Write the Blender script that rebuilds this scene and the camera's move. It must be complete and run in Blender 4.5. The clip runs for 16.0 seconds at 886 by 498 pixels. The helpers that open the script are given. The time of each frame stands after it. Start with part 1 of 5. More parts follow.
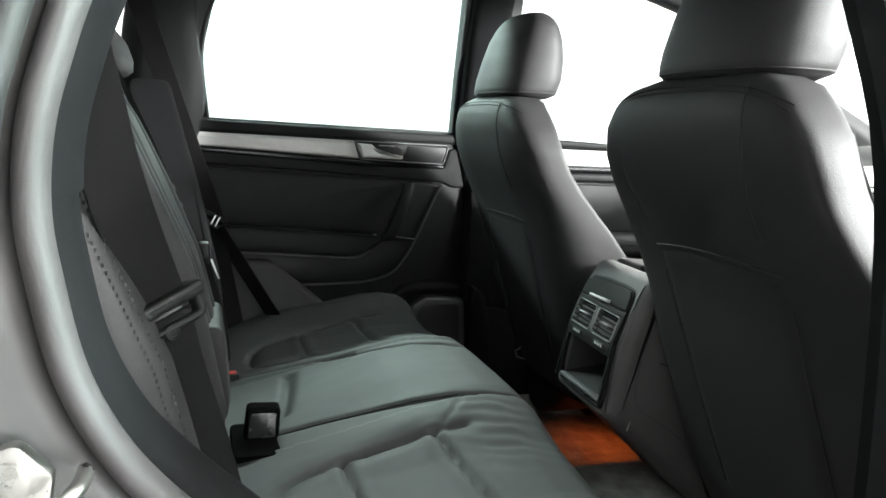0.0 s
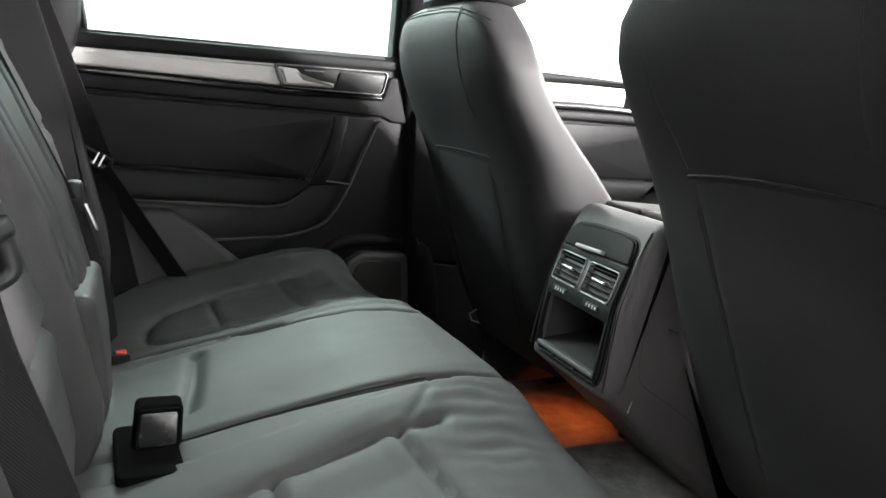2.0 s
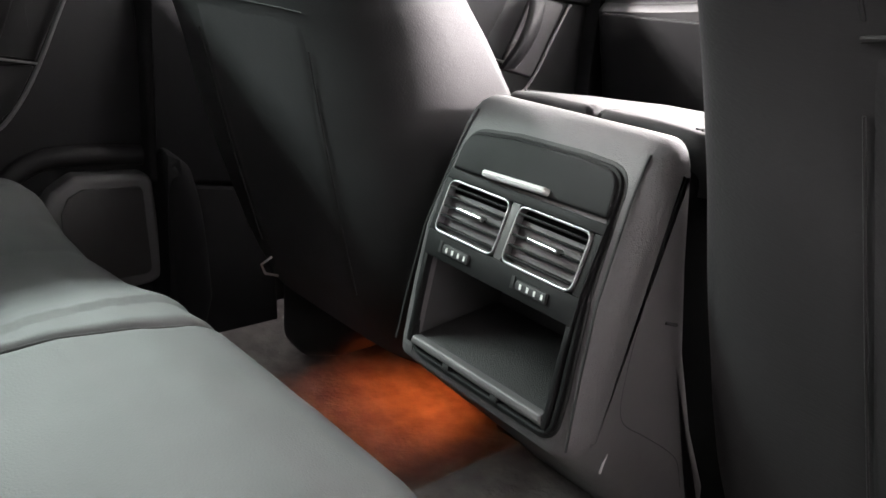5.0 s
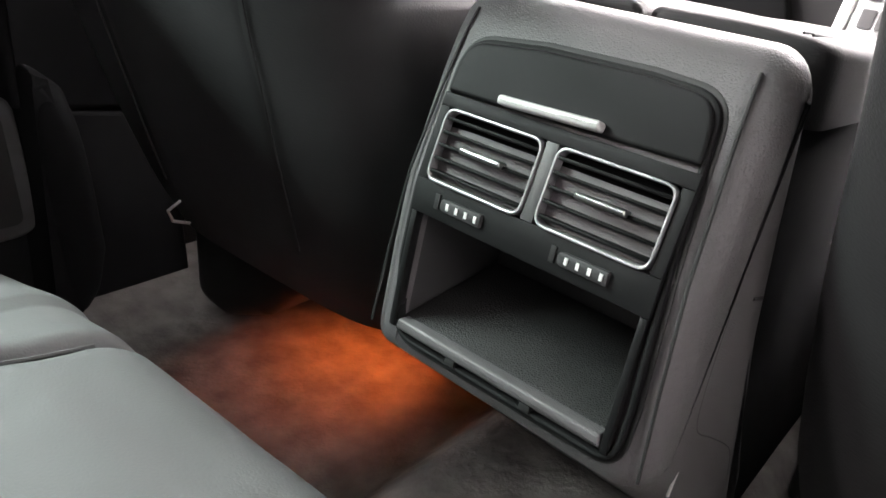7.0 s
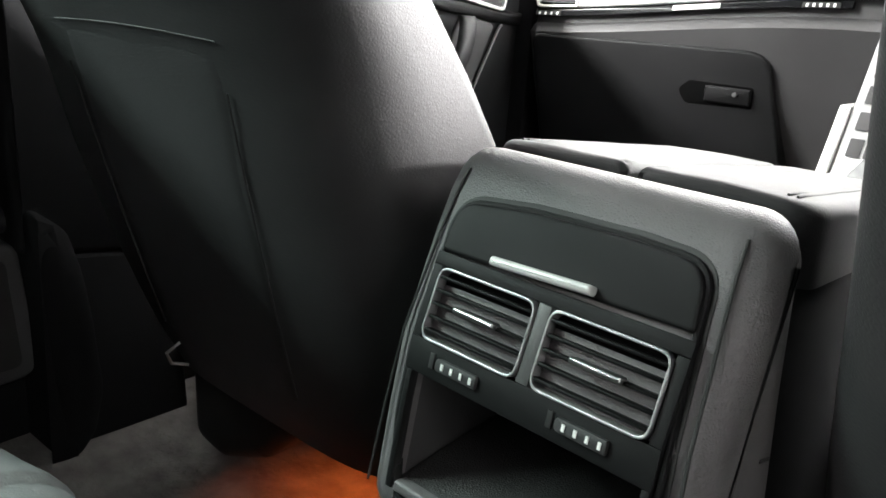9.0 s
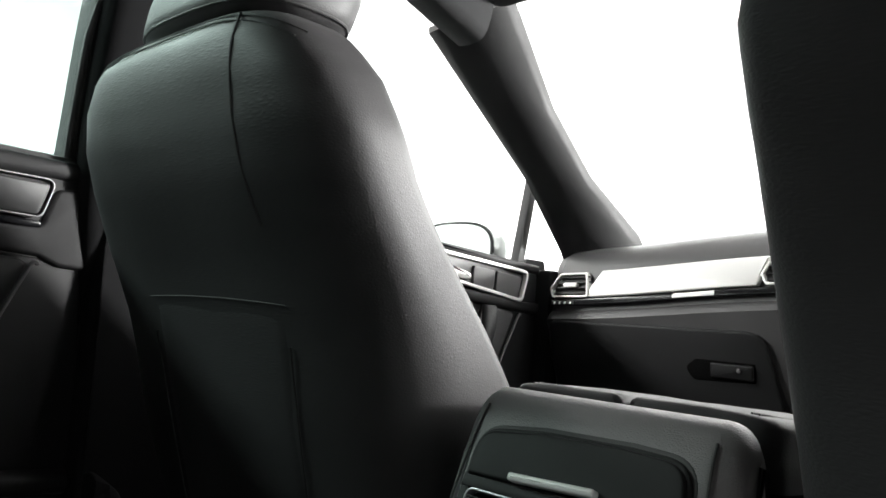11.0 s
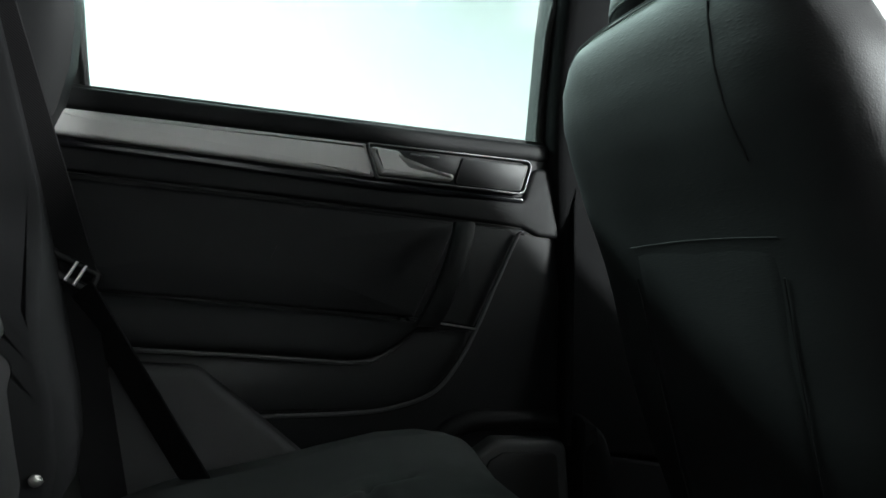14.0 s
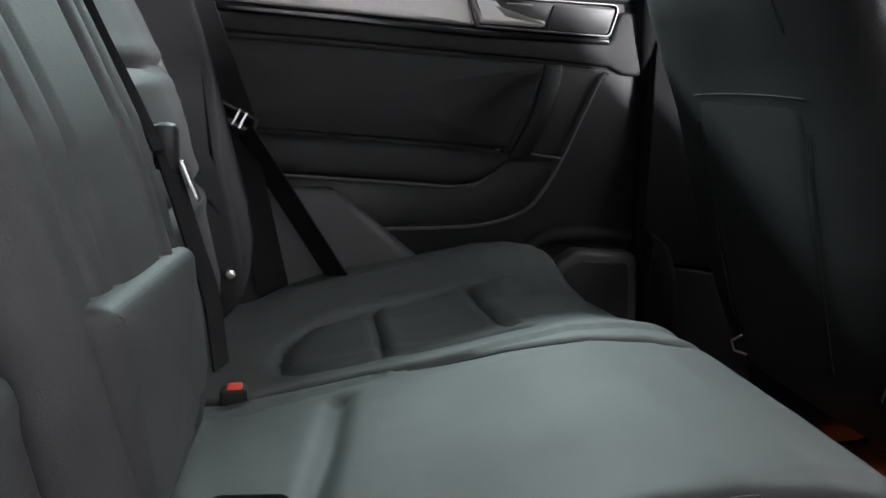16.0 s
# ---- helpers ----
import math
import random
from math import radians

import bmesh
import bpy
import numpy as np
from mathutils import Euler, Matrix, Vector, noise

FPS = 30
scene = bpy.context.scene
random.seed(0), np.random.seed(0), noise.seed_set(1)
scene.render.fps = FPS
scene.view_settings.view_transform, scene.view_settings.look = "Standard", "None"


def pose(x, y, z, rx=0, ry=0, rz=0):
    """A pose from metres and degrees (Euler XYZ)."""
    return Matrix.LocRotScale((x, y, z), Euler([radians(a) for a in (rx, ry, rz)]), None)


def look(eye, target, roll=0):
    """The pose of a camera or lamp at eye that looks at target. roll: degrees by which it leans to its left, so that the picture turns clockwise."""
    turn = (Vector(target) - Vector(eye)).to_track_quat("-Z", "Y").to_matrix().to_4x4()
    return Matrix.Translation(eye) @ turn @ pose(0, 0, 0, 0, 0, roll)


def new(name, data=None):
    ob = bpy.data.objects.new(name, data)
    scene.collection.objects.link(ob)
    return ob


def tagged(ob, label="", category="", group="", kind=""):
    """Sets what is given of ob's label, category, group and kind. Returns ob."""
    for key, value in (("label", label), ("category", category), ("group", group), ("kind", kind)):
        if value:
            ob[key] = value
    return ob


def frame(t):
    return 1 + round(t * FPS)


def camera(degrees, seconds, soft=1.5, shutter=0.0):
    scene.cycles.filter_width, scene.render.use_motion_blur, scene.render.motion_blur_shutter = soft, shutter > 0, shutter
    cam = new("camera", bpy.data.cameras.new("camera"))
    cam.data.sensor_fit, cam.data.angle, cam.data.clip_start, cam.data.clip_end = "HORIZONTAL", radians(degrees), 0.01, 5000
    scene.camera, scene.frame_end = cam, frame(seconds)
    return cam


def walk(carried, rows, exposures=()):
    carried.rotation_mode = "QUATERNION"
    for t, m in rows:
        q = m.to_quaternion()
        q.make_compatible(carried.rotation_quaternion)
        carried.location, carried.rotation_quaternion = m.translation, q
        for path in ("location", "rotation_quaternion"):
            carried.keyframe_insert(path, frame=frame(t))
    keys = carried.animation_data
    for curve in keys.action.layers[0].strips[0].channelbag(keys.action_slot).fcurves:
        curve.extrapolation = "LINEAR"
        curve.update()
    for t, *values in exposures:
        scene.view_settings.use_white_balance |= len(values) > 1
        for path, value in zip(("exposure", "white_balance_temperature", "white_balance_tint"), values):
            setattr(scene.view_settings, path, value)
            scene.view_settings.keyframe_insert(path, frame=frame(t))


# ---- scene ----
cam = camera(59.9, 16.0, soft=1.6)
PATH = [
    (0, (0.213, -1.172, 0.855), (0.803, 0.713, 0.544), 2.5),
    (0.5, (0.234, -1.141, 0.826), (0.818, 0.746, 0.51), 2.5),
    (1, (0.25, -1.072, 0.799), (0.835, 0.809, 0.455), 2.7),
    (1.5, (0.245, -0.983, 0.781), (0.897, 0.868, 0.398), 2.9),
    (2, (0.255, -0.888, 0.784), (1.04, 0.906, 0.375), 3.1),
    (2.5, (0.28, -0.785, 0.778), (1.116, 0.981, 0.35), 3.3),
    (3, (0.311, -0.699, 0.769), (1.172, 1.046, 0.306), 3.4),
    (3.5, (0.319, -0.611, 0.75), (1.35, 1.026, 0.243), 4.1),
    (4, (0.345, -0.525, 0.731), (1.513, 0.999, 0.171), 4.6),
    (4.5, (0.391, -0.446, 0.719), (1.612, 1.016, 0.111), 4.7),
    (5, (0.438, -0.379, 0.715), (1.732, 0.996, 0.058), 5.2),
    (5.2, (0.45, -0.355, 0.713), (1.769, 0.977, 0.016), 5.3),
    (7.3, (0.528, -0.197, 0.679), (1.955, 0.908, -0.182), 6.3),
    (7.5, (0.536, -0.194, 0.688), (1.949, 0.924, -0.179), 5.9),
    (8, (0.537, -0.188, 0.705), (1.964, 0.936, -0.131), 5.8),
    (8.5, (0.531, -0.193, 0.708), (1.971, 0.95, -0.08), 5.7),
    (9, (0.527, -0.201, 0.708), (2.007, 1.007, 0.116), 4.7),
    (9.5, (0.522, -0.217, 0.707), (2.023, 1.061, 0.372), 4.2),
    (10, (0.502, -0.232, 0.7), (2.018, 1.072, 0.663), 4.3),
    (10.2, (0.486, -0.243, 0.701), (1.998, 1.063, 0.781), 4.1),
    (12.3, (0.423, -0.296, 0.622), (1.742, 1.197, 0.803), 2.5),
    (12.5, (0.419, -0.291, 0.619), (1.674, 1.257, 0.789), 2.3),
    (13, (0.402, -0.279, 0.616), (1.489, 1.394, 0.762), 2.0),
    (13.5, (0.381, -0.278, 0.617), (1.239, 1.525, 0.74), 1.6),
    (14, (0.353, -0.287, 0.624), (0.965, 1.614, 0.726), 1.6),
    (14.5, (0.346, -0.321, 0.633), (0.75, 1.637, 0.708), 1.4),
    (15, (0.354, -0.374, 0.648), (0.707, 1.594, 0.704), 1.4),
    (15.5, (0.355, -0.435, 0.665), (0.687, 1.532, 0.519), 1.8),
    (16, (0.332, -0.48, 0.681), (0.662, 1.447, 0.263), 1.5),
]
walk(cam, [(t, look(eye, target, roll)) for t, eye, target, roll in PATH],
     exposures=[(0.0, -0.2, 6350, 4), (1.0, -0.1, 6450, 6), (2.0, 0.22, 6500, 10), (3.0, 0.56, 6500, 10), (3.5, 0.75, 6550, 12), (4.2, 0.88, 6600, 14), (5.0, 0.75, 6650, 16), (7.5, 1.05, 6650, 16), (8.0, 0.85, 6550, 12), (8.6, 0.7, 6500, 10), (9.4, 0.3, 6450, 6), (10.2, 0.0, 6450, 6), (12.3, -1.95, 6450, 8), (12.9, -1.7, 6400, 6), (13.5, -1.25, 6200, 0), (14.5, -1.08, 6100, 0), (15.3, -1.1, 6100, 0), (16.0, -0.05, 6250, 12)])

# ---------- studio light ----------
world = bpy.data.worlds.new("studio_air")
scene.world = world
world.use_nodes = True
world.node_tree.nodes["Background"].inputs[0].default_value = (1, 1, 1, 1)
world.node_tree.nodes["Background"].inputs[1].default_value = 0.05


def area_lamp(name, m, sx, sy, watts, colour=(1, 1, 1)):
    data = bpy.data.lights.new(name, "AREA")
    data.shape, data.size, data.size_y, data.energy, data.color = "RECTANGLE", sx, sy, watts, colour
    ob = new(name, data)
    ob.matrix_world = m
    return ob


# unseen studio lamps, rows under the ceiling across the bonnet and along both sides
area_lamp("front_row", pose(5.4, -0.2, 3.08), 1.6, 7.0, 750, (1.0, 0.985, 0.97))
# washes added to whiten the walls beyond the windows
area_lamp("front_wash", look((6.1, -0.4, 3.0), (7.8, 0.2, 1.1)), 7.0, 0.5, 900, (1.0, 0.985, 0.97))
area_lamp("left_wash", look((4.5, 2.3, 3.0), (6.7, 4.3, 1.1)), 3.0, 0.4, 420, (1.0, 0.985, 0.97))
# unseen lamp added ahead on the right to light the far seat's flank
area_lamp("flank_fill", look((5.29, -2.90, 1.93), (0.93, 0.15, 0.7)), 0.6, 0.5, 2200, (1.0, 0.975, 0.965))
# wash added on the right wall to bounce light into the cabin
area_lamp("right_wash", look((4.3, -3.5, 3.0), (4.3, -5.0, 1.2)), 3.4, 0.5, 2000, (1.0, 0.985, 0.98))
area_lamp("right_row", pose(0.6, -3.7, 3.08), 6.0, 1.0, 75, (1.0, 0.985, 0.98))
area_lamp("left_row", pose(-1.3, 3.5, 3.08), 6.0, 0.9, 1500, (1.0, 0.985, 0.97))

# orange footwell lamp under the passenger seat
spot = bpy.data.lights.new("footwell_bulb", "SPOT")
spot.energy, spot.color, spot.spot_size, spot.spot_blend, spot.shadow_soft_size = 1.25, (1.0, 0.18, 0.035), radians(105), 0.9, 0.012
new("footwell_bulb", spot).matrix_world = look((1.14, 0.34, 0.262), (1.08, 0.36, 0.13))

# ---------- materials ----------


def nodes_of(name):
    mat = bpy.data.materials.new(name)
    mat.use_nodes = True
    nt = mat.node_tree
    return mat, nt, nt.nodes["Principled BSDF"]


def link(nt, a, b):
    nt.links.new(a, b)


def surface(name, colour, rough, metal=0.0, vary=0.25, scale=9.0, grain=900.0, bump=0.15, kind="noise",
            rough_vary=0.1, spec=0.5, coat=0.0, deep=0.0, deep_scale=30.0, depth=0.0006, stretch=None):
    """A procedural surface: colour that drifts at two scales, uneven gloss, fine relief."""
    mat, nt, b = nodes_of(name)
    n = nt.nodes
    co = n.new("ShaderNodeTexCoord")
    big = n.new("ShaderNodeTexNoise")
    big.inputs["Scale"].default_value, big.inputs["Detail"].default_value = scale, 5
    link(nt, co.outputs["Object"], big.inputs["Vector"])
    if kind == "voronoi":
        fine = n.new("ShaderNodeTexVoronoi")
        fine.feature = "DISTANCE_TO_EDGE"
        out = fine.outputs["Distance"]
    else:
        fine = n.new("ShaderNodeTexNoise")
        fine.inputs["Detail"].default_value = 3
        out = fine.outputs["Fac"]
    fine.inputs["Scale"].default_value = grain
    if stretch:
        mp = n.new("ShaderNodeMapping")
        mp.inputs["Scale"].default_value = stretch
        link(nt, co.outputs["Object"], mp.inputs["Vector"])
        link(nt, mp.outputs["Vector"], fine.inputs["Vector"])
    else:
        link(nt, co.outputs["Object"], fine.inputs["Vector"])
    ramp = n.new("ShaderNodeMapRange")
    ramp.inputs["From Min"].default_value, ramp.inputs["From Max"].default_value = 0.3, 0.7
    ramp.inputs["To Min"].default_value, ramp.inputs["To Max"].default_value = 1 - vary, 1 + vary
    link(nt, big.outputs["Fac"], ramp.inputs["Value"])
    mul = n.new("ShaderNodeMix")
    mul.data_type, mul.blend_type = "RGBA", "MULTIPLY"
    mul.inputs["Factor"].default_value = 1.0
    mul.inputs["A"].default_value = (*colour, 1)
    link(nt, ramp.outputs["Result"], mul.inputs["B"])
    link(nt, mul.outputs["Result"], b.inputs["Base Color"])
    rr = n.new("ShaderNodeMapRange")
    rr.inputs["From Min"].default_value, rr.inputs["From Max"].default_value = 0.3, 0.7
    rr.inputs["To Min"].default_value, rr.inputs["To Max"].default_value = rough - rough_vary / 2, rough + rough_vary / 2
    link(nt, big.outputs["Fac"], rr.inputs["Value"])
    link(nt, rr.outputs["Result"], b.inputs["Roughness"])
    b.inputs["Metallic"].default_value = metal
    b.inputs["Specular IOR Level"].default_value = spec
    if coat:
        b.inputs["Coat Weight"].default_value, b.inputs["Coat Roughness"].default_value = coat, 0.06
    if bump:
        bp = n.new("ShaderNodeBump")
        bp.inputs["Strength"].default_value, bp.inputs["Distance"].default_value = bump, depth
        link(nt, out, bp.inputs["Height"])
        if deep:
            wr = n.new("ShaderNodeTexNoise")
            wr.inputs["Scale"].default_value, wr.inputs["Detail"].default_value = deep_scale, 3
            link(nt, co.outputs["Object"], wr.inputs["Vector"])
            b2 = n.new("ShaderNodeBump")
            b2.inputs["Strength"].default_value, b2.inputs["Distance"].default_value = deep, 0.004
            link(nt, wr.outputs["Fac"], b2.inputs["Height"])
            link(nt, b2.outputs["Normal"], bp.inputs["Normal"])
        link(nt, bp.outputs["Normal"], b.inputs["Normal"])
    return mat


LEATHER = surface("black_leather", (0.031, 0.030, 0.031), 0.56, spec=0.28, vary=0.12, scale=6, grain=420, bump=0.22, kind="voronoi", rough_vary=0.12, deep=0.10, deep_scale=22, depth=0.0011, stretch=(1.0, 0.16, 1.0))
# same black leather, paler to stand for light on the cushion tops
LEATHER_LIT = surface("lit_cushion_leather", (0.06, 0.062, 0.062), 0.68, spec=0.35, vary=0.14, scale=5, grain=420, bump=0.25, kind="voronoi", rough_vary=0.14, deep=0.25, deep_scale=11)
STITCH = surface("dark_thread", (0.02, 0.02, 0.02), 0.7, vary=0.2, scale=40, grain=1500, bump=0.3)
SOFT_BLACK = surface("soft_black_trim", (0.007, 0.007, 0.0075), 0.6, spec=0.2, vary=0.15, scale=8, grain=1100, bump=0.3, kind="voronoi", rough_vary=0.1)
VENT_SLAT = surface("black_vent_slat", (0.004, 0.004, 0.004), 0.5, spec=0.10, vary=0.15, scale=40, grain=900, bump=0.1)
# also colours flat backings that stand for shaded depth in vents and recesses
VENT_BLACK = surface("matt_black_vent", (0.003, 0.003, 0.003), 0.95, spec=0.03, vary=0.1, scale=40, grain=400, bump=0.0)
# paler than the lining: light caught on door edges put into the colour
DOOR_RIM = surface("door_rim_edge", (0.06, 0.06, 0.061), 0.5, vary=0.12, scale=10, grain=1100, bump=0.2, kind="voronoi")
DOOR_PAD = surface("padded_door_leather", (0.009, 0.009, 0.0095), 0.55, spec=0.22, vary=0.12, scale=7, grain=600, bump=0.3, kind="voronoi", depth=0.0012)
DOOR_EDGE = surface("door_panel_edge", (0.011, 0.011, 0.0115), 0.55, spec=0.25, vary=0.12, scale=10, grain=1100, bump=0.25, kind="voronoi")
SMOOTH_DARK = surface("smooth_dark_plastic", (0.016, 0.017, 0.017), 0.28, spec=0.5, vary=0.08, scale=30, grain=900, bump=0.03)
PANEL_BLACK = surface("matt_black_panel", (0.0085, 0.0087, 0.009), 0.6, spec=0.22, vary=0.1, scale=14, grain=1300, bump=0.15, kind="voronoi")
PLASTIC = surface("black_plastic", (0.008, 0.008, 0.0085), 0.5, spec=0.3, vary=0.2, scale=12, grain=1400, bump=0.2, rough_vary=0.14)
CONSOLE_SKIN = surface("charcoal_console_skin", (0.105, 0.098, 0.1), 0.5, vary=0.12, scale=8, grain=520, bump=0.5, kind="voronoi", rough_vary=0.12, deep=0.12, deep_scale=45, depth=0.0008)
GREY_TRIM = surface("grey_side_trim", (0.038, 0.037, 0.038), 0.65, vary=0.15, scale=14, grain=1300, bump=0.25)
RIBBED = surface("ribbed_rubber_mat", (0.034, 0.033, 0.033), 0.7, spec=0.3, vary=0.12, scale=30, grain=520, bump=0.9, kind="voronoi", depth=0.0014)
GLOSS = surface("gloss_black", (0.006, 0.006, 0.007), 0.2, spec=0.3, vary=0.2, scale=10, grain=200, bump=0.02, rough_vary=0.05, coat=0.12)
ALU = surface("satin_aluminium", (0.68, 0.67, 0.655), 0.58, metal=0.35, vary=0.05, scale=5, grain=500, bump=0.05, rough_vary=0.08)
CHROME = surface("satin_chrome", (0.46, 0.46, 0.46), 0.3, metal=1.0, vary=0.06, scale=30, grain=300, bump=0.02, rough_vary=0.08)
MIRROR = surface("silvered_mirror", (0.72, 0.76, 0.75), 0.05, metal=1.0, vary=0.03, scale=8, grain=200, bump=0.0, rough_vary=0.03)
PILLAR = surface("matt_pillar_trim", (0.009, 0.009, 0.0095), 0.85, spec=0.06, vary=0.15, scale=9, grain=1100, bump=0.3)
DASH_SKIN = surface("charcoal_dash_skin", (0.05, 0.049, 0.05), 0.52, vary=0.12, scale=8, grain=800, bump=0.35, kind="voronoi", rough_vary=0.1)
RUBBER = surface("black_rubber", (0.02, 0.02, 0.02), 0.62, vary=0.25, scale=18, grain=900, bump=0.25)
SEAL = surface("grey_flocked_seal", (0.05, 0.045, 0.046), 0.6, vary=0.15, scale=20, grain=1500, bump=0.3)
PAINT = surface("grey_metallic_paint", (0.032, 0.03, 0.03), 0.36, metal=0.2, vary=0.05, scale=4, grain=2500, bump=0.04, rough_vary=0.06, coat=0.25)
CARPET = surface("dark_carpet", (0.16, 0.147, 0.14), 0.95, vary=0.35, scale=24, grain=420, bump=1.0, spec=0.1, deep=0.5, deep_scale=120)
HEADLINER = surface("black_headliner_cloth", (0.018, 0.018, 0.019), 0.9, vary=0.2, scale=20, grain=900, bump=0.5, spec=0.2)
STEEL = surface("zinc_steel", (0.42, 0.41, 0.39), 0.34, metal=1.0, vary=0.15, scale=60, grain=300, bump=0.1, rough_vary=0.2)
RED = surface("red_plastic", (0.65, 0.05, 0.03), 0.35, vary=0.1, scale=60, grain=400, bump=0.05)
WHITE_MARK = surface("white_marking", (0.8, 0.8, 0.78), 0.5, vary=0.05, scale=100, grain=300, bump=0.0)
GREY_WALL = surface("grey_studio_paint", (0.42, 0.42, 0.42), 0.8, vary=0.04, scale=0.7, grain=60, bump=0.05, spec=0.2)
PALE_WALL = surface("light_grey_studio_paint", (0.42, 0.42, 0.42), 0.8, vary=0.02, scale=0.7, grain=60, bump=0.05, spec=0.2)
WALL = surface("white_studio_paint", (0.86, 0.86, 0.86), 0.8, vary=0.02, scale=0.7, grain=60, bump=0.05, spec=0.2)
STUDIO_FLOOR = surface("pale_studio_floor", (0.26, 0.26, 0.255), 0.45, vary=0.06, scale=1.2, grain=80, bump=0.05)
SILVER_GREY = surface("silver_switch", (0.35, 0.35, 0.35), 0.4, metal=0.6, vary=0.1, scale=100, grain=400, bump=0.05)


def webbing_material():
    mat = surface("belt_webbing", (0.011, 0.0105, 0.011), 0.9, spec=0.06, vary=0.15, scale=15, grain=900, bump=0.2)
    nt = mat.node_tree
    b = nt.nodes["Principled BSDF"]
    co = nt.nodes.new("ShaderNodeTexCoord")
    wv = nt.nodes.new("ShaderNodeTexWave")
    wv.wave_type, wv.bands_direction = "BANDS", "DIAGONAL"
    wv.inputs["Scale"].default_value, wv.inputs["Distortion"].default_value = 260, 1.0
    link(nt, co.outputs["Object"], wv.inputs["Vector"])
    bp = nt.nodes.new("ShaderNodeBump")
    bp.inputs["Strength"].default_value, bp.inputs["Distance"].default_value = 0.35, 0.0005
    link(nt, wv.outputs["Fac"], bp.inputs["Height"])
    link(nt, bp.outputs["Normal"], b.inputs["Normal"])
    return mat


WEBBING = webbing_material()


def glass_material(name, tint):
    mat, nt, b = nodes_of(name)
    nt.nodes.remove(b)
    tr, gl = nt.nodes.new("ShaderNodeBsdfTransparent"), nt.nodes.new("ShaderNodeBsdfGlossy")
    tr.inputs["Color"].default_value = (*tint, 1)
    gl.inputs["Roughness"].default_value = 0.02
    mix = nt.nodes.new("ShaderNodeMixShader")
    mix.inputs["Fac"].default_value = 0.04
    link(nt, tr.outputs["BSDF"], mix.inputs[1])
    link(nt, gl.outputs["BSDF"], mix.inputs[2])
    link(nt, mix.outputs["Shader"], nt.nodes["Material Output"].inputs["Surface"])
    return mat


GREEN_GLASS = glass_material("green_tinted_glass", (0.735, 0.825, 0.806))
CLEAR_GLASS = glass_material("clear_glass", (0.93, 0.96, 0.95))


def lamp_lens():
    mat, nt, b = nodes_of("orange_lens")
    b.inputs["Base Color"].default_value = (0.9, 0.3, 0.05, 1)
    b.inputs["Emission Color"].default_value = (1.0, 0.25, 0.03, 1)
    b.inputs["Emission Strength"].default_value = 4
    return mat


LENS = lamp_lens()

# ---------- mesh helpers ----------


def part(name, bm, mat, parent=None, label="", sharp=38):
    me = bpy.data.meshes.new(name)
    bmesh.ops.recalc_face_normals(bm, faces=bm.faces)
    bm.to_mesh(me)
    bm.free()
    me.materials.append(mat)
    me.shade_smooth()
    me.set_sharp_from_angle(angle=radians(sharp))
    ob = new(name, me)
    if parent is not None:
        ob.parent = parent
    if label:
        tagged(ob, label)
    return ob


def thing(name, label, category, group="", at=(0, 0, 0), kind=""):
    ob = new(name)
    ob.location = at
    ob.empty_display_size = 0.05
    return tagged(ob, label, category, group, kind)


def structure(name, bm, mat, label, category, sharp=38):
    return tagged(part(name, bm, mat, None, "", sharp), label, category, kind="structure")


def ident(a, b, d):
    return (a, b, d)


def side(yf, sign=-1):
    """Maps (x, z, depth) onto an upright panel whose y runs as yf(x, z); depth points into the car."""
    return lambda a, b, d: (a, yf(a, b) + sign * d, b)


def rpoly(pts, r=0.01, n=5):
    """A polygon with rounded corners; r one radius or one for each corner."""
    out, k = [], len(pts)
    for i in range(k):
        p, a, b = Vector(pts[i]), Vector(pts[i - 1]), Vector(pts[(i + 1) % k])
        rad = r[i] if isinstance(r, (list, tuple)) else r
        u, w = (a - p), (b - p)
        lu, lw = u.length, w.length
        if rad <= 0 or lu < 1e-6 or lw < 1e-6:
            out.append(tuple(p))
            continue
        u, w = u / lu, w / lw
        ang = math.acos(max(-1, min(1, u.dot(w))))
        cut = min(rad / max(math.tan(ang / 2), 1e-3), lu * 0.48, lw * 0.48)
        s, e = p + u * cut, p + w * cut
        for j in range(n + 1):
            f = j / n
            q = (1 - f) ** 2 * s + 2 * f * (1 - f) * p + f * f * e
            out.append((q.x, q.y))
    return out


def area2(pts):
    return sum(pts[i - 1][0] * pts[i][1] - pts[i][0] * pts[i - 1][1] for i in range(len(pts))) / 2


def inset(pts, d):
    if area2(pts) < 0:
        d = -d
    out, k = [], len(pts)
    for i in range(k):
        p, a, b = Vector(pts[i]), Vector(pts[i - 1]), Vector(pts[(i + 1) % k])
        e1, e2 = (p - a), (b - p)
        if e1.length < 1e-7 or e2.length < 1e-7:
            e1 = e2 = (b - a)
        n1, n2 = Vector((-e1.y, e1.x)).normalized(), Vector((-e2.y, e2.x)).normalized()
        m = n1 + n2
        m = m.normalized() if m.length > 1e-6 else n1
        c = max(0.5, m.dot(n1))
        q = p + m * d / c
        out.append((q.x, q.y))
    return out


def dense(pts, step):
    """The polygon with extra points so that no side is longer than step."""
    out, k = [], len(pts)
    for i in range(k):
        a, b = Vector(pts[i]), Vector(pts[(i + 1) % k])
        m = max(1, int((b - a).length / step))
        out += [tuple(a.lerp(b, j / m)) for j in range(m)]
    return out


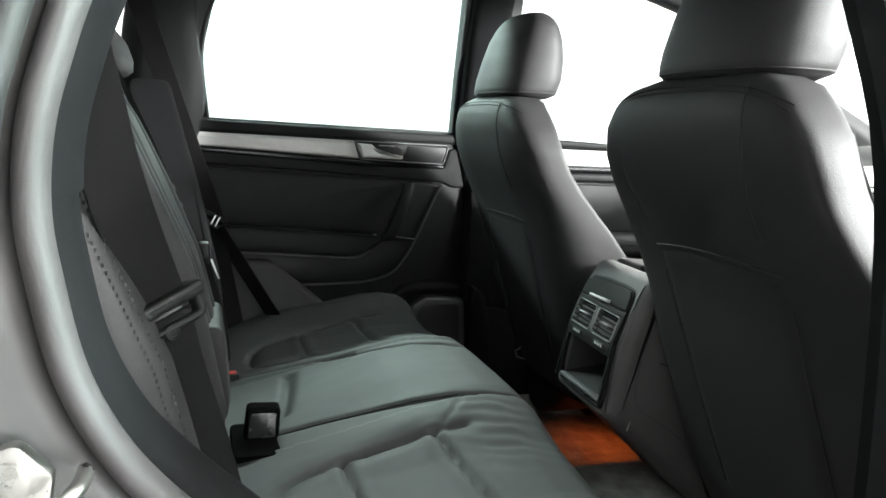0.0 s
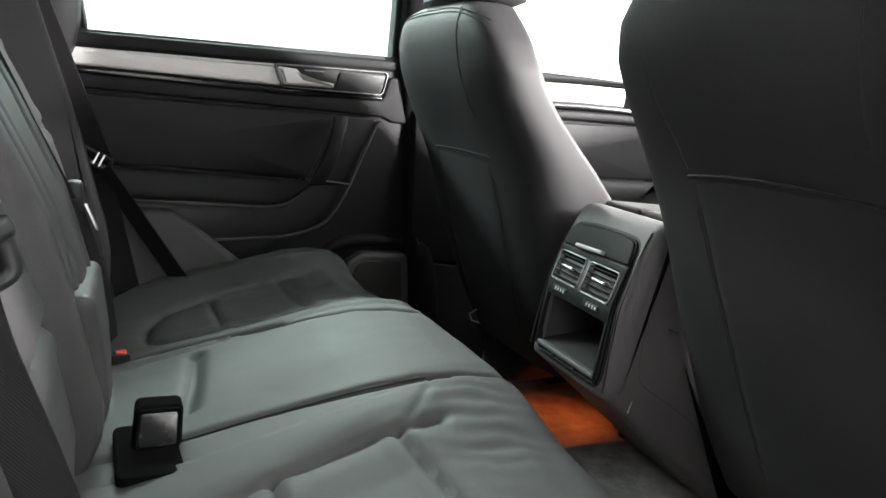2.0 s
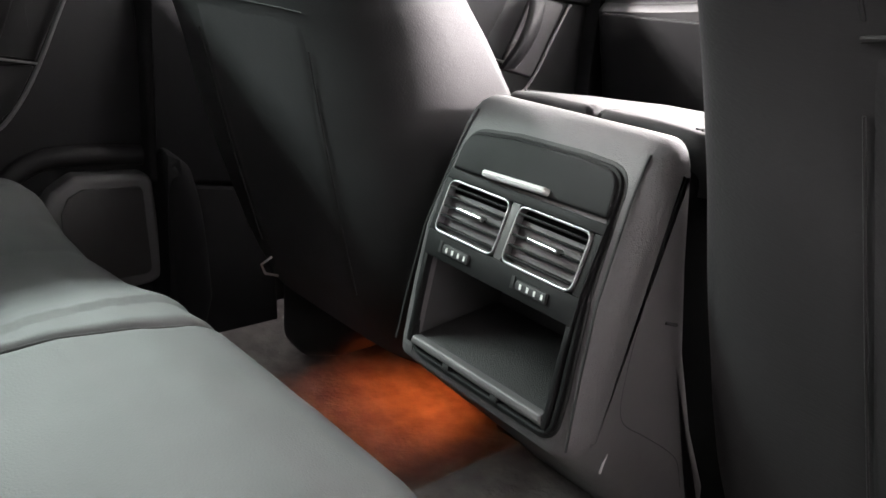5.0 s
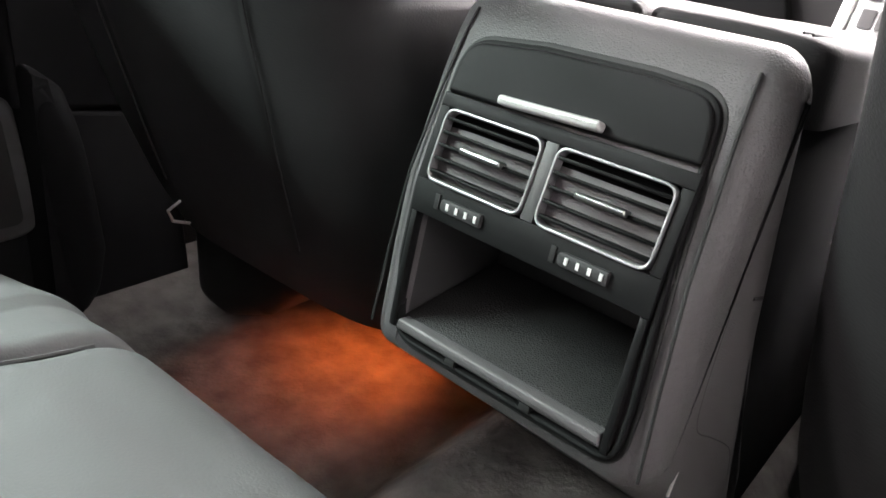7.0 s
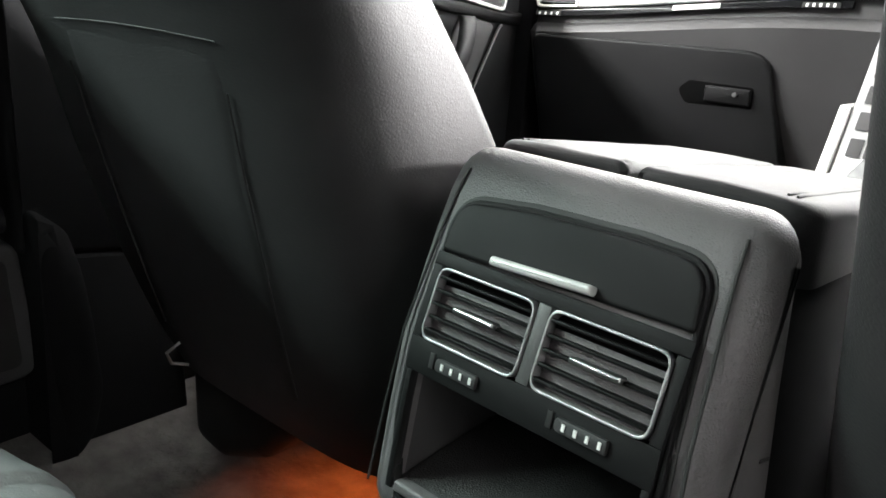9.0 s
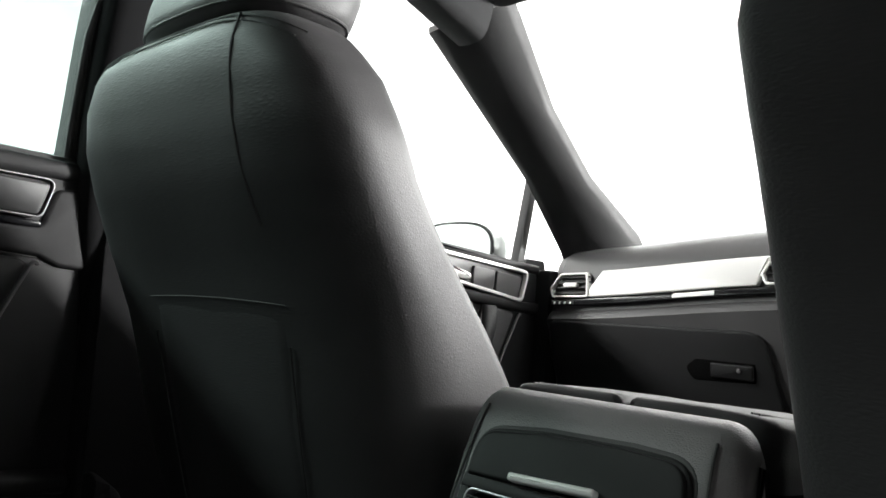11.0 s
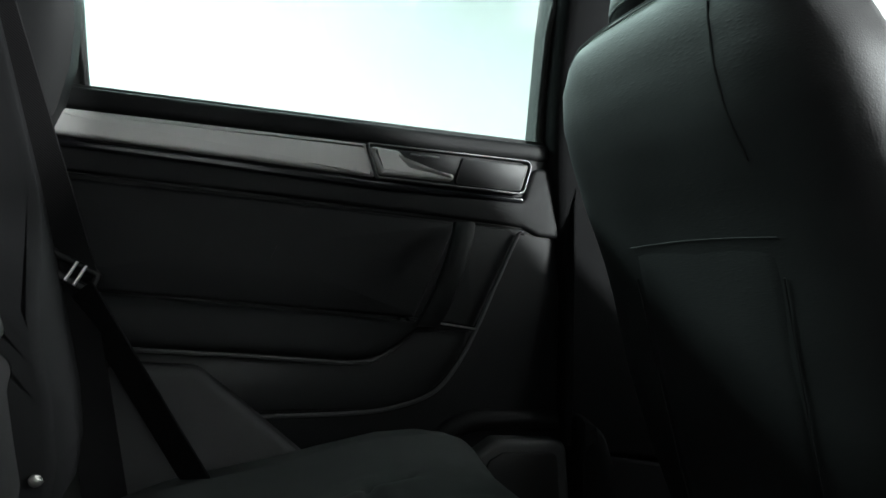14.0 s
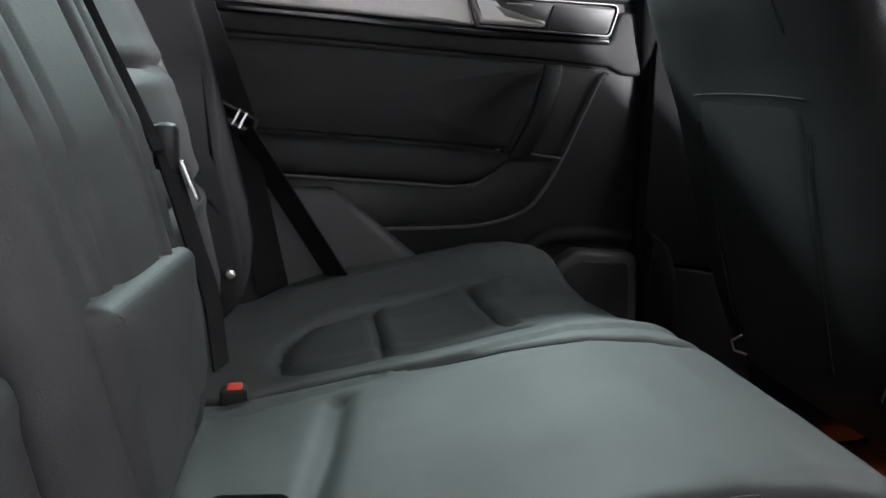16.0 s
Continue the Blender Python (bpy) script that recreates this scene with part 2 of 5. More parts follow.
def slab(poly, d0, d1, b=0.004, steps=3, M=ident, bm=None, dome=0.0):
    """A plate with rounded front edges: outline poly, back at depth d0, front at d1; dome swells its middle."""
    bm = bm or bmesh.new()
    rings = [(poly, d0), (poly, d1 - b)]
    for i in range(1, steps + 1):
        a = i / steps * math.pi / 2
        rings.append((inset(poly, b * (1 - math.cos(a))), d1 - b + b * math.sin(a)))
    if dome:
        cx, cy = sum(p[0] for p in poly) / len(poly), sum(p[1] for p in poly) / len(poly)
        last = rings[-1][0]
        for f, h in ((0.75, 0.45), (0.45, 0.82), (0.15, 1.0)):
            rings.append(([(cx + (p[0] - cx) * f, cy + (p[1] - cy) * f) for p in last], d1 + dome * h))
    vs = [[bm.verts.new(M(p[0], p[1], d)) for p in ring] for ring, d in rings]
    k = len(poly)
    for r in range(len(vs) - 1):
        for i in range(k):
            bm.faces.new((vs[r][i], vs[r][(i + 1) % k], vs[r + 1][(i + 1) % k], vs[r + 1][i]))
    bm.faces.new(vs[-1])
    bm.faces.new(list(reversed(vs[0])))
    return bm


def ring_slab(outer, inner, d0, d1, b=0.003, M=ident, bm=None):
    """A frame between two outlines with as many points each."""
    bm = bm or bmesh.new()
    k = len(outer)
    loops = [(outer, d0), (outer, d1 - b), (inset(outer, b * 0.3), d1 - b * 0.3), (inset(outer, b), d1),
             (inset(inner, -b), d1), (inset(inner, -b * 0.3), d1 - b * 0.3), (inner, d1 - b), (inner, d0)]
    vs = [[bm.verts.new(M(p[0], p[1], d)) for p in ring] for ring, d in loops]
    for r in range(len(vs)):
        a, c = vs[r], vs[(r + 1) % len(vs)]
        for i in range(k):
            bm.faces.new((a[i], a[(i + 1) % k], c[(i + 1) % k], c[i]))
    return bm


def loft(rings, bm=None, cap=True, closed=True):
    bm = bm or bmesh.new()
    vs = [[bm.verts.new(p) for p in ring] for ring in rings]
    k = len(vs[0])
    for r in range(len(vs) - 1):
        for i in range(k if closed else k - 1):
            bm.faces.new((vs[r][i], vs[r][(i + 1) % k], vs[r + 1][(i + 1) % k], vs[r + 1][i]))
    if cap and closed:
        bm.faces.new(vs[-1])
        bm.faces.new(list(reversed(vs[0])))
    return bm


def curve_points(pts, per=6):
    """A smooth line through the points (Catmull-Rom)."""
    P = [Vector(p) for p in pts]
    P = [P[0] * 2 - P[1]] + P + [P[-1] * 2 - P[-2]]
    out = []
    for i in range(1, len(P) - 2):
        for j in range(per):
            t = j / per
            a, b, c, d = P[i - 1], P[i], P[i + 1], P[i + 2]
            out.append(0.5 * ((2 * b) + (c - a) * t + (2 * a - 5 * b + 4 * c - d) * t * t + (3 * b - a - 3 * c + d) * t ** 3))
    out.append(P[-2])
    return out


def tube(pts, r=0.002, segs=6, bm=None, closed=False, flat=1.0):
    bm = bm or bmesh.new()
    P = [Vector(p) for p in pts]
    rings, up, k = [], None, len(P)
    for i in range(k):
        a, b = P[i - 1] if (i or closed) else P[i], P[(i + 1) % k] if (i < k - 1 or closed) else P[i]
        t = (b - a).normalized()
        if up is None:
            up = t.orthogonal().normalized()
        up = (up - t * up.dot(t)).normalized()
        w = t.cross(up)
        rings.append([P[i] + r * (math.cos(2 * math.pi * j / segs) * up + flat * math.sin(2 * math.pi * j / segs) * w) for j in range(segs)])
    if closed:
        vs = [[bm.verts.new(p) for p in ring] for ring in rings]
        for q in range(k):
            for j in range(segs):
                bm.faces.new((vs[q][j], vs[q][(j + 1) % segs], vs[(q + 1) % k][(j + 1) % segs], vs[(q + 1) % k][j]))
        return bm
    return loft(rings, bm)


def ribbon(pts, widths, thick=0.0013, bm=None):
    """A strap along pts; widths: the half-width vector at each point."""
    rings = []
    P = [Vector(p) for p in pts]
    for i, p in enumerate(P):
        t = (P[min(i + 1, len(P) - 1)] - P[max(i - 1, 0)]).normalized()
        w = Vector(widths[i])
        n = t.cross(w).normalized() * thick
        e = w * 0.96
        rings.append([p + w, p + e + n, p - e + n, p - w, p - e - n, p + e - n])
    return loft(rings, bm)


def box(a, b, r=0.006, bm=None, n=2):
    """A box between two corners with rounded edges."""
    bm2 = bmesh.new()
    bmesh.ops.create_cube(bm2, size=1)
    for v in bm2.verts:
        v.co = Vector([a[i] + (b[i] - a[i]) * (v.co[i] + 0.5) for i in range(3)])
    if r:
        bmesh.ops.bevel(bm2, geom=list(bm2.edges), offset=r, segments=n, affect="EDGES", profile=0.5)
    if bm is None:
        return bm2
    me = bpy.data.meshes.new("t")
    bm2.to_mesh(me)
    bm2.free()
    bm.from_mesh(me)
    bpy.data.meshes.remove(me)
    return bm


def cylinder(c, axis, r, h, segs=20, b=0.0, bm=None):
    """A disc-like cylinder with softened rim, from c along axis."""
    ax = Vector(axis).normalized()
    u = ax.orthogonal().normalized()
    w = ax.cross(u)
    c = Vector(c)
    prof = [(0.0, r), (h - b, r)] + ([(h - b * 0.3, r - b * 0.3), (h, r - b)] if b else [(h, r)])
    rings = [[c + ax * d + rr * (math.cos(2 * math.pi * j / segs) * u + math.sin(2 * math.pi * j / segs) * w) for j in range(segs)] for d, rr in prof]
    return loft(rings, bm)


def interp(table, x):
    """Smooth reading of a table of (x, value...) rows."""
    if x <= table[0][0]:
        return table[0][1:]
    for a, b in zip(table, table[1:]):
        if x <= b[0]:
            f = (x - a[0]) / (b[0] - a[0])
            return [p + (q - p) * f for p, q in zip(a[1:], b[1:])]
    return table[-1][1:]


def smooth(a, b, x):
    t = max(0.0, min(1.0, (x - a) / (b - a)))
    return t * t * (3 - 2 * t)

# ---------- studio ----------
structure("studio_floor", box((-6, -5.2, -0.56), (8, 5.2, -0.46), 0), STUDIO_FLOOR, "pale smooth studio floor under the car", "floor")
# left and front wall: one seamless curve in plan, coved into the ceiling
plan = [(-6.0, 5.0, 0.0, 1.0), (-3.0, 5.0, 0.0, 1.0), (0.0, 5.0, 0.0, 1.0), (2.5, 5.0, 0.0, 1.0)]
plan += [(4.8 + 3.0 * math.sin(a), 2.0 + 3.0 * math.cos(a), math.sin(a), math.cos(a)) for a in [math.pi / 2 * j / 20 for j in range(21)]]
plan += [(7.8, -1.5, 1.0, 0.0), (7.8, -5.0, 1.0, 0.0)]
section = [(0.0, -0.46), (0.0, 0.6)] + [(1.4 * (1 - math.cos(a)), 1.79 + 1.4 * math.sin(a)) for a in [math.pi / 2 * j / 14 for j in range(15)]]
section += [(1.4, 3.198), (-0.2, 3.198), (-0.2, -0.46)]
structure("studio_cyclorama", loft([[(x - nx * o, y - ny * o, z) for o, z in section] for x, y, nx, ny in plan]), PALE_WALL, "seamless pale studio wall curving into the ceiling", "wall", 50)
# right and back walls are unseen; their grey holds bounce light down
structure("studio_wall_right", box((-6, -5.2, -0.46), (8, -5.0, 3.2), 0), GREY_WALL, "plain grey unseen studio wall", "wall")
structure("studio_wall_back", box((-6, -5.0, -0.46), (-5.8, 5.0, 3.2), 0), GREY_WALL, "plain grey unseen studio wall", "wall")
structure("studio_ceiling", box((-6, -5.2, 3.2), (8, 5.2, 3.3), 0), WALL, "plain white studio ceiling over the unseen lamps", "ceiling")


# ---------- car shell ----------
def y_left(x, z):
    base = 0.697 + 0.0475 * min(x, 0.9)
    return base - 0.30 * max(0.0, z - 0.845) ** 1.15


# floor carpet with the raised tunnel
bm = bmesh.new()
nx, ny = 90, 70
grid = []
for i in range(nx + 1):
    row = []
    for j in range(ny + 1):
        x, y = -0.3 + 2.5 * i / nx, -0.74 + 1.48 * j / ny
        t = 1 - smooth(0.10, 0.19, abs(y - 0.012))
        h = 0.13 + 0.075 * t + 0.02 * smooth(0.58, 0.68, abs(y)) + 0.003 * noise.noise(Vector((x * 7, y * 7, 0)))
        row.append(bm.verts.new((x, y, h)))
    grid.append(row)
for i in range(nx):
    for j in range(ny):
        bm.faces.new((grid[i][j], grid[i + 1][j], grid[i + 1][j + 1], grid[i][j + 1]))
structure("floor", bm, CARPET, "dark brown-grey carpeted car floor with raised tunnel", "car floor")

# underbody closing the cabin from below
structure("underbody", box((-1.0, -0.86, 0.02), (2.2, 0.86, 0.11), 0.01), RUBBER, "dark closed underbody of the car", "underbody")

# headliner and roof skin
bm = bmesh.new()
rings = []
for i in range(16):
    f = i / 15
    x = -1.0 + 2.45 * f
    z = 1.36 + 0.035 * math.sin(math.pi * min(1, f * 0.9 + 0.1)) - 0.03 * smooth(0.75, 1, f)
    rings.append([(x, 0.60 * math.cos(math.pi * j / 14), z + 0.03 * math.sin(math.pi * j / 14) - 0.03) for j in range(15)]
                 + [(x, -0.66 * math.cos(math.pi * j / 14), z + 0.02 + 0.05 * math.sin(math.pi * j / 14)) for j in range(15)])
loft(rings, bm)
structure("ceiling", bm, HEADLINER, "black cloth headliner under the car roof", "headliner")


def rail(name, pts, w, label, mat=HEADLINER, category="pillar trim"):
    """A pillar or rail: flat oval tube along pts with half sizes w = (along, across)."""
    P = curve_points(pts, 6)
    rings = []
    for i, p in enumerate(P):
        t = (P[min(i + 1, len(P) - 1)] - P[max(i - 1, 0)]).normalized()
        f = i / (len(P) - 1)
        wa = w[0] + (w[2] - w[0]) * f if len(w) > 2 else w[0]
        yv = Vector((0, 1, 0))
        yv = (yv - t * yv.dot(t)).normalized()
        u = t.cross(yv)
        ring = []
        for j in range(16):
            a = 2 * math.pi * j / 16
            c, s = math.cos(a), math.sin(a)
            ring.append(p + u * wa * math.copysign(abs(c) ** 0.6, c) + yv * w[1] * math.copysign(abs(s) ** 0.6, s))
        rings.append(ring)
    return structure(name, loft(rings), mat, label, category)


for sgn, nm in ((1, "left"), (-1, "right")):
    rail("roof_rail_" + nm, [(-1.0, sgn * 0.60, 1.25), (-0.2, sgn * 0.605, 1.315), (0.5, sgn * 0.61, 1.335), (1.05, sgn * 0.615, 1.305), (1.46, sgn * 0.625, 1.215)],
         (0.055, 0.04), "black cloth roof rail over the side windows")
    # windscreen pillar
    P = [((1.42, 0.700, 1.190), (1.53, 0.59, 1.265)), ((1.568, 0.700, 1.090), (1.695, 0.60, 1.090)),
         ((1.738, 0.700, 0.975), (1.850, 0.60, 0.974)), ((1.896, 0.705, 0.834), (2.075, 0.60, 0.872)), ((1.96, 0.715, 0.76), (2.15, 0.60, 0.80))]
    rings = []
    for o, i in P:
        o, i = Vector((o[0], sgn * o[1], o[2])), Vector((i[0], sgn * i[1], i[2]))
        ax = (i - o)
        out = Vector((0.5, sgn * 0.5, 0.55)).normalized() * 0.05
        inn = Vector((-0.45, -sgn * 0.35, -0.2)).normalized() * 0.03
        rings.append([o, o + ax * 0.12 + inn * 0.7, o + ax * 0.5 + inn, o + ax * 0.88 + inn * 0.7, i, i + out * 0.7, o + ax * 0.5 + out, o + out * 0.7])
    structure("windscreen_pillar_" + nm, loft(rings), SOFT_BLACK, "dark grey windscreen pillar trim", "pillar trim", 60)

structure("windscreen_header", box((1.36, -0.62, 1.24), (1.52, 0.62, 1.37), 0.03), HEADLINER, "black cloth edge above the windscreen", "headliner")
rail("middle_pillar_left", [(0.915, 0.78, 0.40), (0.908, 0.765, 0.60), (0.885, 0.735, 0.85), (0.885, 0.69, 1.08), (0.90, 0.62, 1.34)],
     (0.042, 0.03, 0.055), "black middle pillar trim behind the front seat", PILLAR)
rail("middle_pillar_right", [(0.84, -0.735, 0.10), (0.825, -0.745, 0.50), (0.80, -0.745, 0.85), (0.755, -0.70, 1.08), (0.775, -0.62, 1.34)],
     (0.13, 0.03, 0.13), "black middle pillar trim behind the front seat", PILLAR)
rail("rear_pillar_left", [(-0.06, 0.70, 0.60), (0.105, 0.70, 0.86), (0.122, 0.655, 1.05), (0.14, 0.62, 1.33)],
     (0.13, 0.035, 0.05), "black rear pillar trim beside the rear seat", SOFT_BLACK)
rail("rear_pillar_right", [(-0.12, -0.70, 0.60), (0.0, -0.70, 0.86), (0.03, -0.655, 1.05), (0.10, -0.62, 1.33)],
     (0.13, 0.04, 0.10), "black rear pillar trim beside the rear seat", SOFT_BLACK)
rail("tail_pillar_left", [(-0.95, 0.68, 0.70), (-0.86, 0.64, 1.02), (-0.75, 0.59, 1.3)], (0.10, 0.05), "black tail pillar trim", SOFT_BLACK)
rail("tail_pillar_right", [(-0.95, -0.68, 0.70), (-0.86, -0.64, 1.02), (-0.75, -0.59, 1.3)], (0.10, 0.05), "black tail pillar trim", SOFT_BLACK)
structure("load_floor", box((-1.0, -0.70, 0.36), (-0.12, 0.70, 0.42), 0.01), CARPET, "dark carpeted load floor behind the seats", "load floor")
structure("tailgate_trim", box((-1.08, -0.72, 0.30), (-0.98, 0.72, 0.86), 0.02), PLASTIC, "black plastic tailgate lining", "tailgate")
structure("quarter_panel_left", box((-1.0, 0.70, 0.10), (0.12, 0.80, 0.84), 0.015), SOFT_BLACK, "black lining of the rear quarter", "side lining")
structure("quarter_panel_right", box((-1.0, -0.80, 0.10), (-0.02, -0.70, 0.84), 0.015), SOFT_BLACK, "black lining of the rear quarter", "side lining")
structure("door_sill_left", box((0.1, 0.665, 0.09), (0.90, 0.78, 0.145), 0.02, n=3), PLASTIC, "black plastic sill lining beside the carpet", "sill")
structure("front_sill_left", box((0.90, 0.725, 0.09), (1.9, 0.80, 0.15), 0.02, n=3), PLASTIC, "black plastic sill lining beside the carpet", "sill")
foot = dense(rpoly([(0.872, 0.10), (0.885, 0.115), (0.925, 0.165), (0.938, 0.22), (0.930, 0.31), (0.920, 0.385), (0.914, 0.425), (0.872, 0.462)], [0.01, 0.03, 0.04, 0.05, 0.05, 0.03, 0.025, 0.02], 7), 0.02)
structure("pillar_foot_left", slab(foot, -0.09, 0.0, 0.022, 7, side(lambda x, z: 0.652 + 0.03 * smooth(0.36, 0.47, z))), PILLAR, "black plastic foot of the middle pillar above the sill", "pillar trim", 60)
structure("pillar_lining_left", slab(dense(rpoly([(0.862, 0.40), (1.045, 0.375), (1.04, 0.60), (1.015, 0.86), (0.868, 0.86)], [0.01, 0.004, 0.1, 0.02, 0.01]), 0.04), -0.05, 0.0, 0.010, 4, side(lambda x, z: 0.700 + 0.018 * smooth(0.3, 0.7, z))), PILLAR, "black lining of the middle pillar", "pillar trim")
structure("pillar_cover_left", slab(dense(rpoly([(0.90, 0.12), (1.06, 0.12), (1.058, 0.30), (1.045, 0.372), (0.90, 0.394)], [0.01, 0.03, 0.1, 0.004, 0.004]), 0.04), -0.05, 0.0, 0.006, 3, side(lambda x, z: 0.672 + 0.030 * smooth(0.12, 0.40, z))), PILLAR, "black lower cover of the middle pillar", "pillar trim")
structure("door_sill_right", box((0.35, -0.80, 0.09), (1.9, -0.69, 0.20), 0.02, n=3), PLASTIC, "black plastic sill lining beside the carpet", "sill")

# bonnet seen past the windscreen, outer wings
bm = bmesh.new()
rings = []
for i in range(9):
    f = i / 8
    x = 2.12 + 1.1 * f
    rings.append([(x, 0.86 * math.cos(math.pi * j / 16), 0.70 - 0.14 * f * f + 0.06 * math.sin(math.pi * j / 16)) for j in range(17)] + [(x, -0.8, 0.45), (x, 0.8, 0.45)])
structure("bonnet", loft(rings, bm), PAINT, "grey metallic painted bonnet", "bonnet")
structure("footwell_side_left", box((1.86, 0.705, 0.10), (2.15, 0.80, 0.79), 0.01), PILLAR, "black lining beside the front footwell", "side lining")
structure("footwell_side_right", box((1.86, -0.80, 0.10), (2.15, -0.705, 0.79), 0.01), PILLAR, "black lining beside the front footwell", "side lining")
structure("bulkhead", box((2.02, -0.75, 0.1), (2.12, 0.75, 0.76), 0.01), PLASTIC, "black bulkhead under the dashboard", "bulkhead")


# panes
def pane(name, poly, mat, label, yf=None):
    bm = bmesh.new()
    M = side(yf or (lambda x, z: y_left(x, z) + 0.028), 1)
    slab(dense(poly, 0.06), 0.0, 0.004, 0.001, 1, M, bm)
    ob = structure(name, bm, mat, label, "car window")
    ob.visible_shadow = mat is GREEN_GLASS
    return ob


# ---------- left doors ----------
def strip_top(x):
    return interp([(0.17, 0.824), (0.563, 0.815), (0.811, 0.810), (1.0, 0.812), (1.3, 0.810), (1.5, 0.803), (1.83, 0.776)], x)[0]


def sill_top(x):
    return interp([(0.1, 0.852), (0.22, 0.850), (0.83, 0.838), (1.16, 0.836), (1.32, 0.829), (1.83, 0.800), (2.0, 0.79)], x)[0]


DOOR = side(y_left)

door = thing("rear_door", "black lined rear car door with satin aluminium strip", "car door", at=(0.5, 0.72, 0.2))
door.location = (0, 0, 0)
outline = rpoly([(0.10, 0.842), (0.855, 0.83), (0.872, 0.5), (0.895, 0.125), (0.50, 0.125), (0.30, 0.33), (0.10, 0.50)], 0.02)
part("lining", slab(dense(outline, 0.05), -0.075, 0.0, 0.008, 3, DOOR), SOFT_BLACK, door)
part("outer_skin", slab(dense(outline, 0.08), -0.105, -0.08, 0.004, 2, DOOR), PAINT, door, "grey metallic painted skin")
# padded sill ledge under the glass
ledge = [(0.12, 0.826), (0.5, 0.818), (0.86, 0.812), (0.86, 0.837), (0.5, 0.8455), (0.12, 0.853)]
part("sill_ledge", slab(dense(ledge, 0.05), -0.05, 0.006, 0.009, 4, DOOR), SOFT_BLACK, door)
part("glass_seal", tube([DOOR(x, sill_top(x) + 0.001, -0.012) for x in np.linspace(0.16, 0.85, 24)], 0.006, 8), RUBBER, door)
# aluminium strip
st = rpoly([(0.175, 0.8235), (0.38, 0.819), (0.5635, 0.8145), (0.578, 0.7705), (0.38, 0.782), (0.178, 0.7925)], [0.006, 0, 0.002, 0.002, 0, 0.006])
part("decor_strip", slab(dense(st, 0.04), -0.004, 0.010, 0.006, 5, lambda a, b, d: DOOR(a, b, d - (0.03 * (strip_top(a) - b) if d > 0 else 0))), ALU, door, "satin aluminium strip")
gl = [(0.18, 0.790), (0.40, 0.7795), (0.585, 0.768), (0.80, 0.758), (0.80, 0.749), (0.585, 0.753), (0.40, 0.7655), (0.18, 0.778)]
part("gloss_strip", slab(dense(gl, 0.05), -0.004, 0.009, 0.004, 3, DOOR), GLOSS, door, "gloss black strip")
# bezel round the opener
bz = rpoly([(0.5635, 0.8155), (0.812, 0.811), (0.797, 0.761), (0.580, 0.769)], [0.004, 0.012, 0.012, 0.005], 6)
part("opener_bezel", ring_slab(bz, inset(bz, 0.0022), -0.002, 0.0145, 0.0012, DOOR), SILVER_GREY, door, "thin satin rim")
cup = part("opener_cup", slab(inset(bz, 0.0030), -0.002, 0.0085, 0.002, 2, DOOR), PLASTIC, door)
part("switch_field", slab(rpoly([(0.702, 0.807), (0.806, 0.805), (0.793, 0.765), (0.69, 0.768)], 0.006), 0.005, 0.0115, 0.002, 2, DOOR), PLASTIC, door, "black switch field")
lv = rpoly([(0.568, 0.810), (0.607, 0.807), (0.625, 0.790), (0.688, 0.781), (0.686, 0.772), (0.583, 0.774)], [0.004, 0.006, 0.01, 0.004, 0.004, 0.004])
part("opener_lever", slab(lv, 0.006, 0.021, 0.006, 4, DOOR), ALU, door, "satin aluminium opener lever")
part("lock_indicator", slab(rpoly([(0.626, 0.8065), (0.668, 0.8055), (0.668, 0.8030), (0.626, 0.8040)], 0.001), 0.006, 0.0105, 0.001, 1, DOOR), SILVER_GREY, door)
# pad between strip and insert
pad = rpoly([(0.15, 0.782), (0.40, 0.768), (0.60, 0.755), (0.80, 0.752), (0.815, 0.800), (0.862, 0.806), (0.868, 0.700), (0.825, 0.703), (0.80, 0.714), (0.687, 0.722), (0.416, 0.738), (0.15, 0.752)],
            [0.005, 0, 0, 0.012, 0.012, 0.01, 0.012, 0.02, 0.01, 0, 0, 0.005])
part("upper_pad", slab(dense(pad, 0.05), -0.02, 0.0065, 0.006, 4, DOOR), SOFT_BLACK, door)
part("pad_seam", tube([DOOR(x, interp([(0.16, 0.751), (0.416, 0.7375), (0.687, 0.7215), (0.80, 0.7135)], x)[0] - 0.0005, 0.001) for x in np.linspace(0.16, 0.80, 20)], 0.0014, 6), STITCH, door)
# padded insert above the armrest
ins = rpoly([(0.15, 0.745), (0.416, 0.7325), (0.700, 0.7165), (0.640, 0.582), (0.419, 0.598), (0.15, 0.616)], [0.01, 0, 0.006, 0.006, 0, 0.01])
part("padded_insert", slab(dense(ins, 0.05), -0.02, 0.004, 0.006, 4, DOOR, dome=0.006), DOOR_PAD, door)
# armrest
AX = np.linspace(0.15, 0.635, 22)
rings = []
for x in AX:
    zt = interp([(0.15, 0.616), (0.236, 0.609), (0.419, 0.5945), (0.64, 0.578)], x)[0]
    zb = interp([(0.15, 0.553), (0.27, 0.5455), (0.43, 0.5355), (0.54, 0.527), (0.58, 0.529), (0.61, 0.546), (0.64, 0.572)], x)[0]
    dep = 0.034 * smooth(0.12, 0.24, x)
    sec = []
    for j in range(14):
        a = math.pi * j / 13
        sec.append(DOOR(x, zt + (zb - zt) * (0.5 - 0.5 * math.cos(a)), 0.004 + dep * (0.75 + 0.25 * j / 13) * math.sin(a) ** 0.28))
    sec += [DOOR(x, zb, -0.02), DOOR(x, zt, -0.02)]
    rings.append(sec)
part("armrest", loft(rings), DOOR_PAD, door, "padded black armrest", 50)
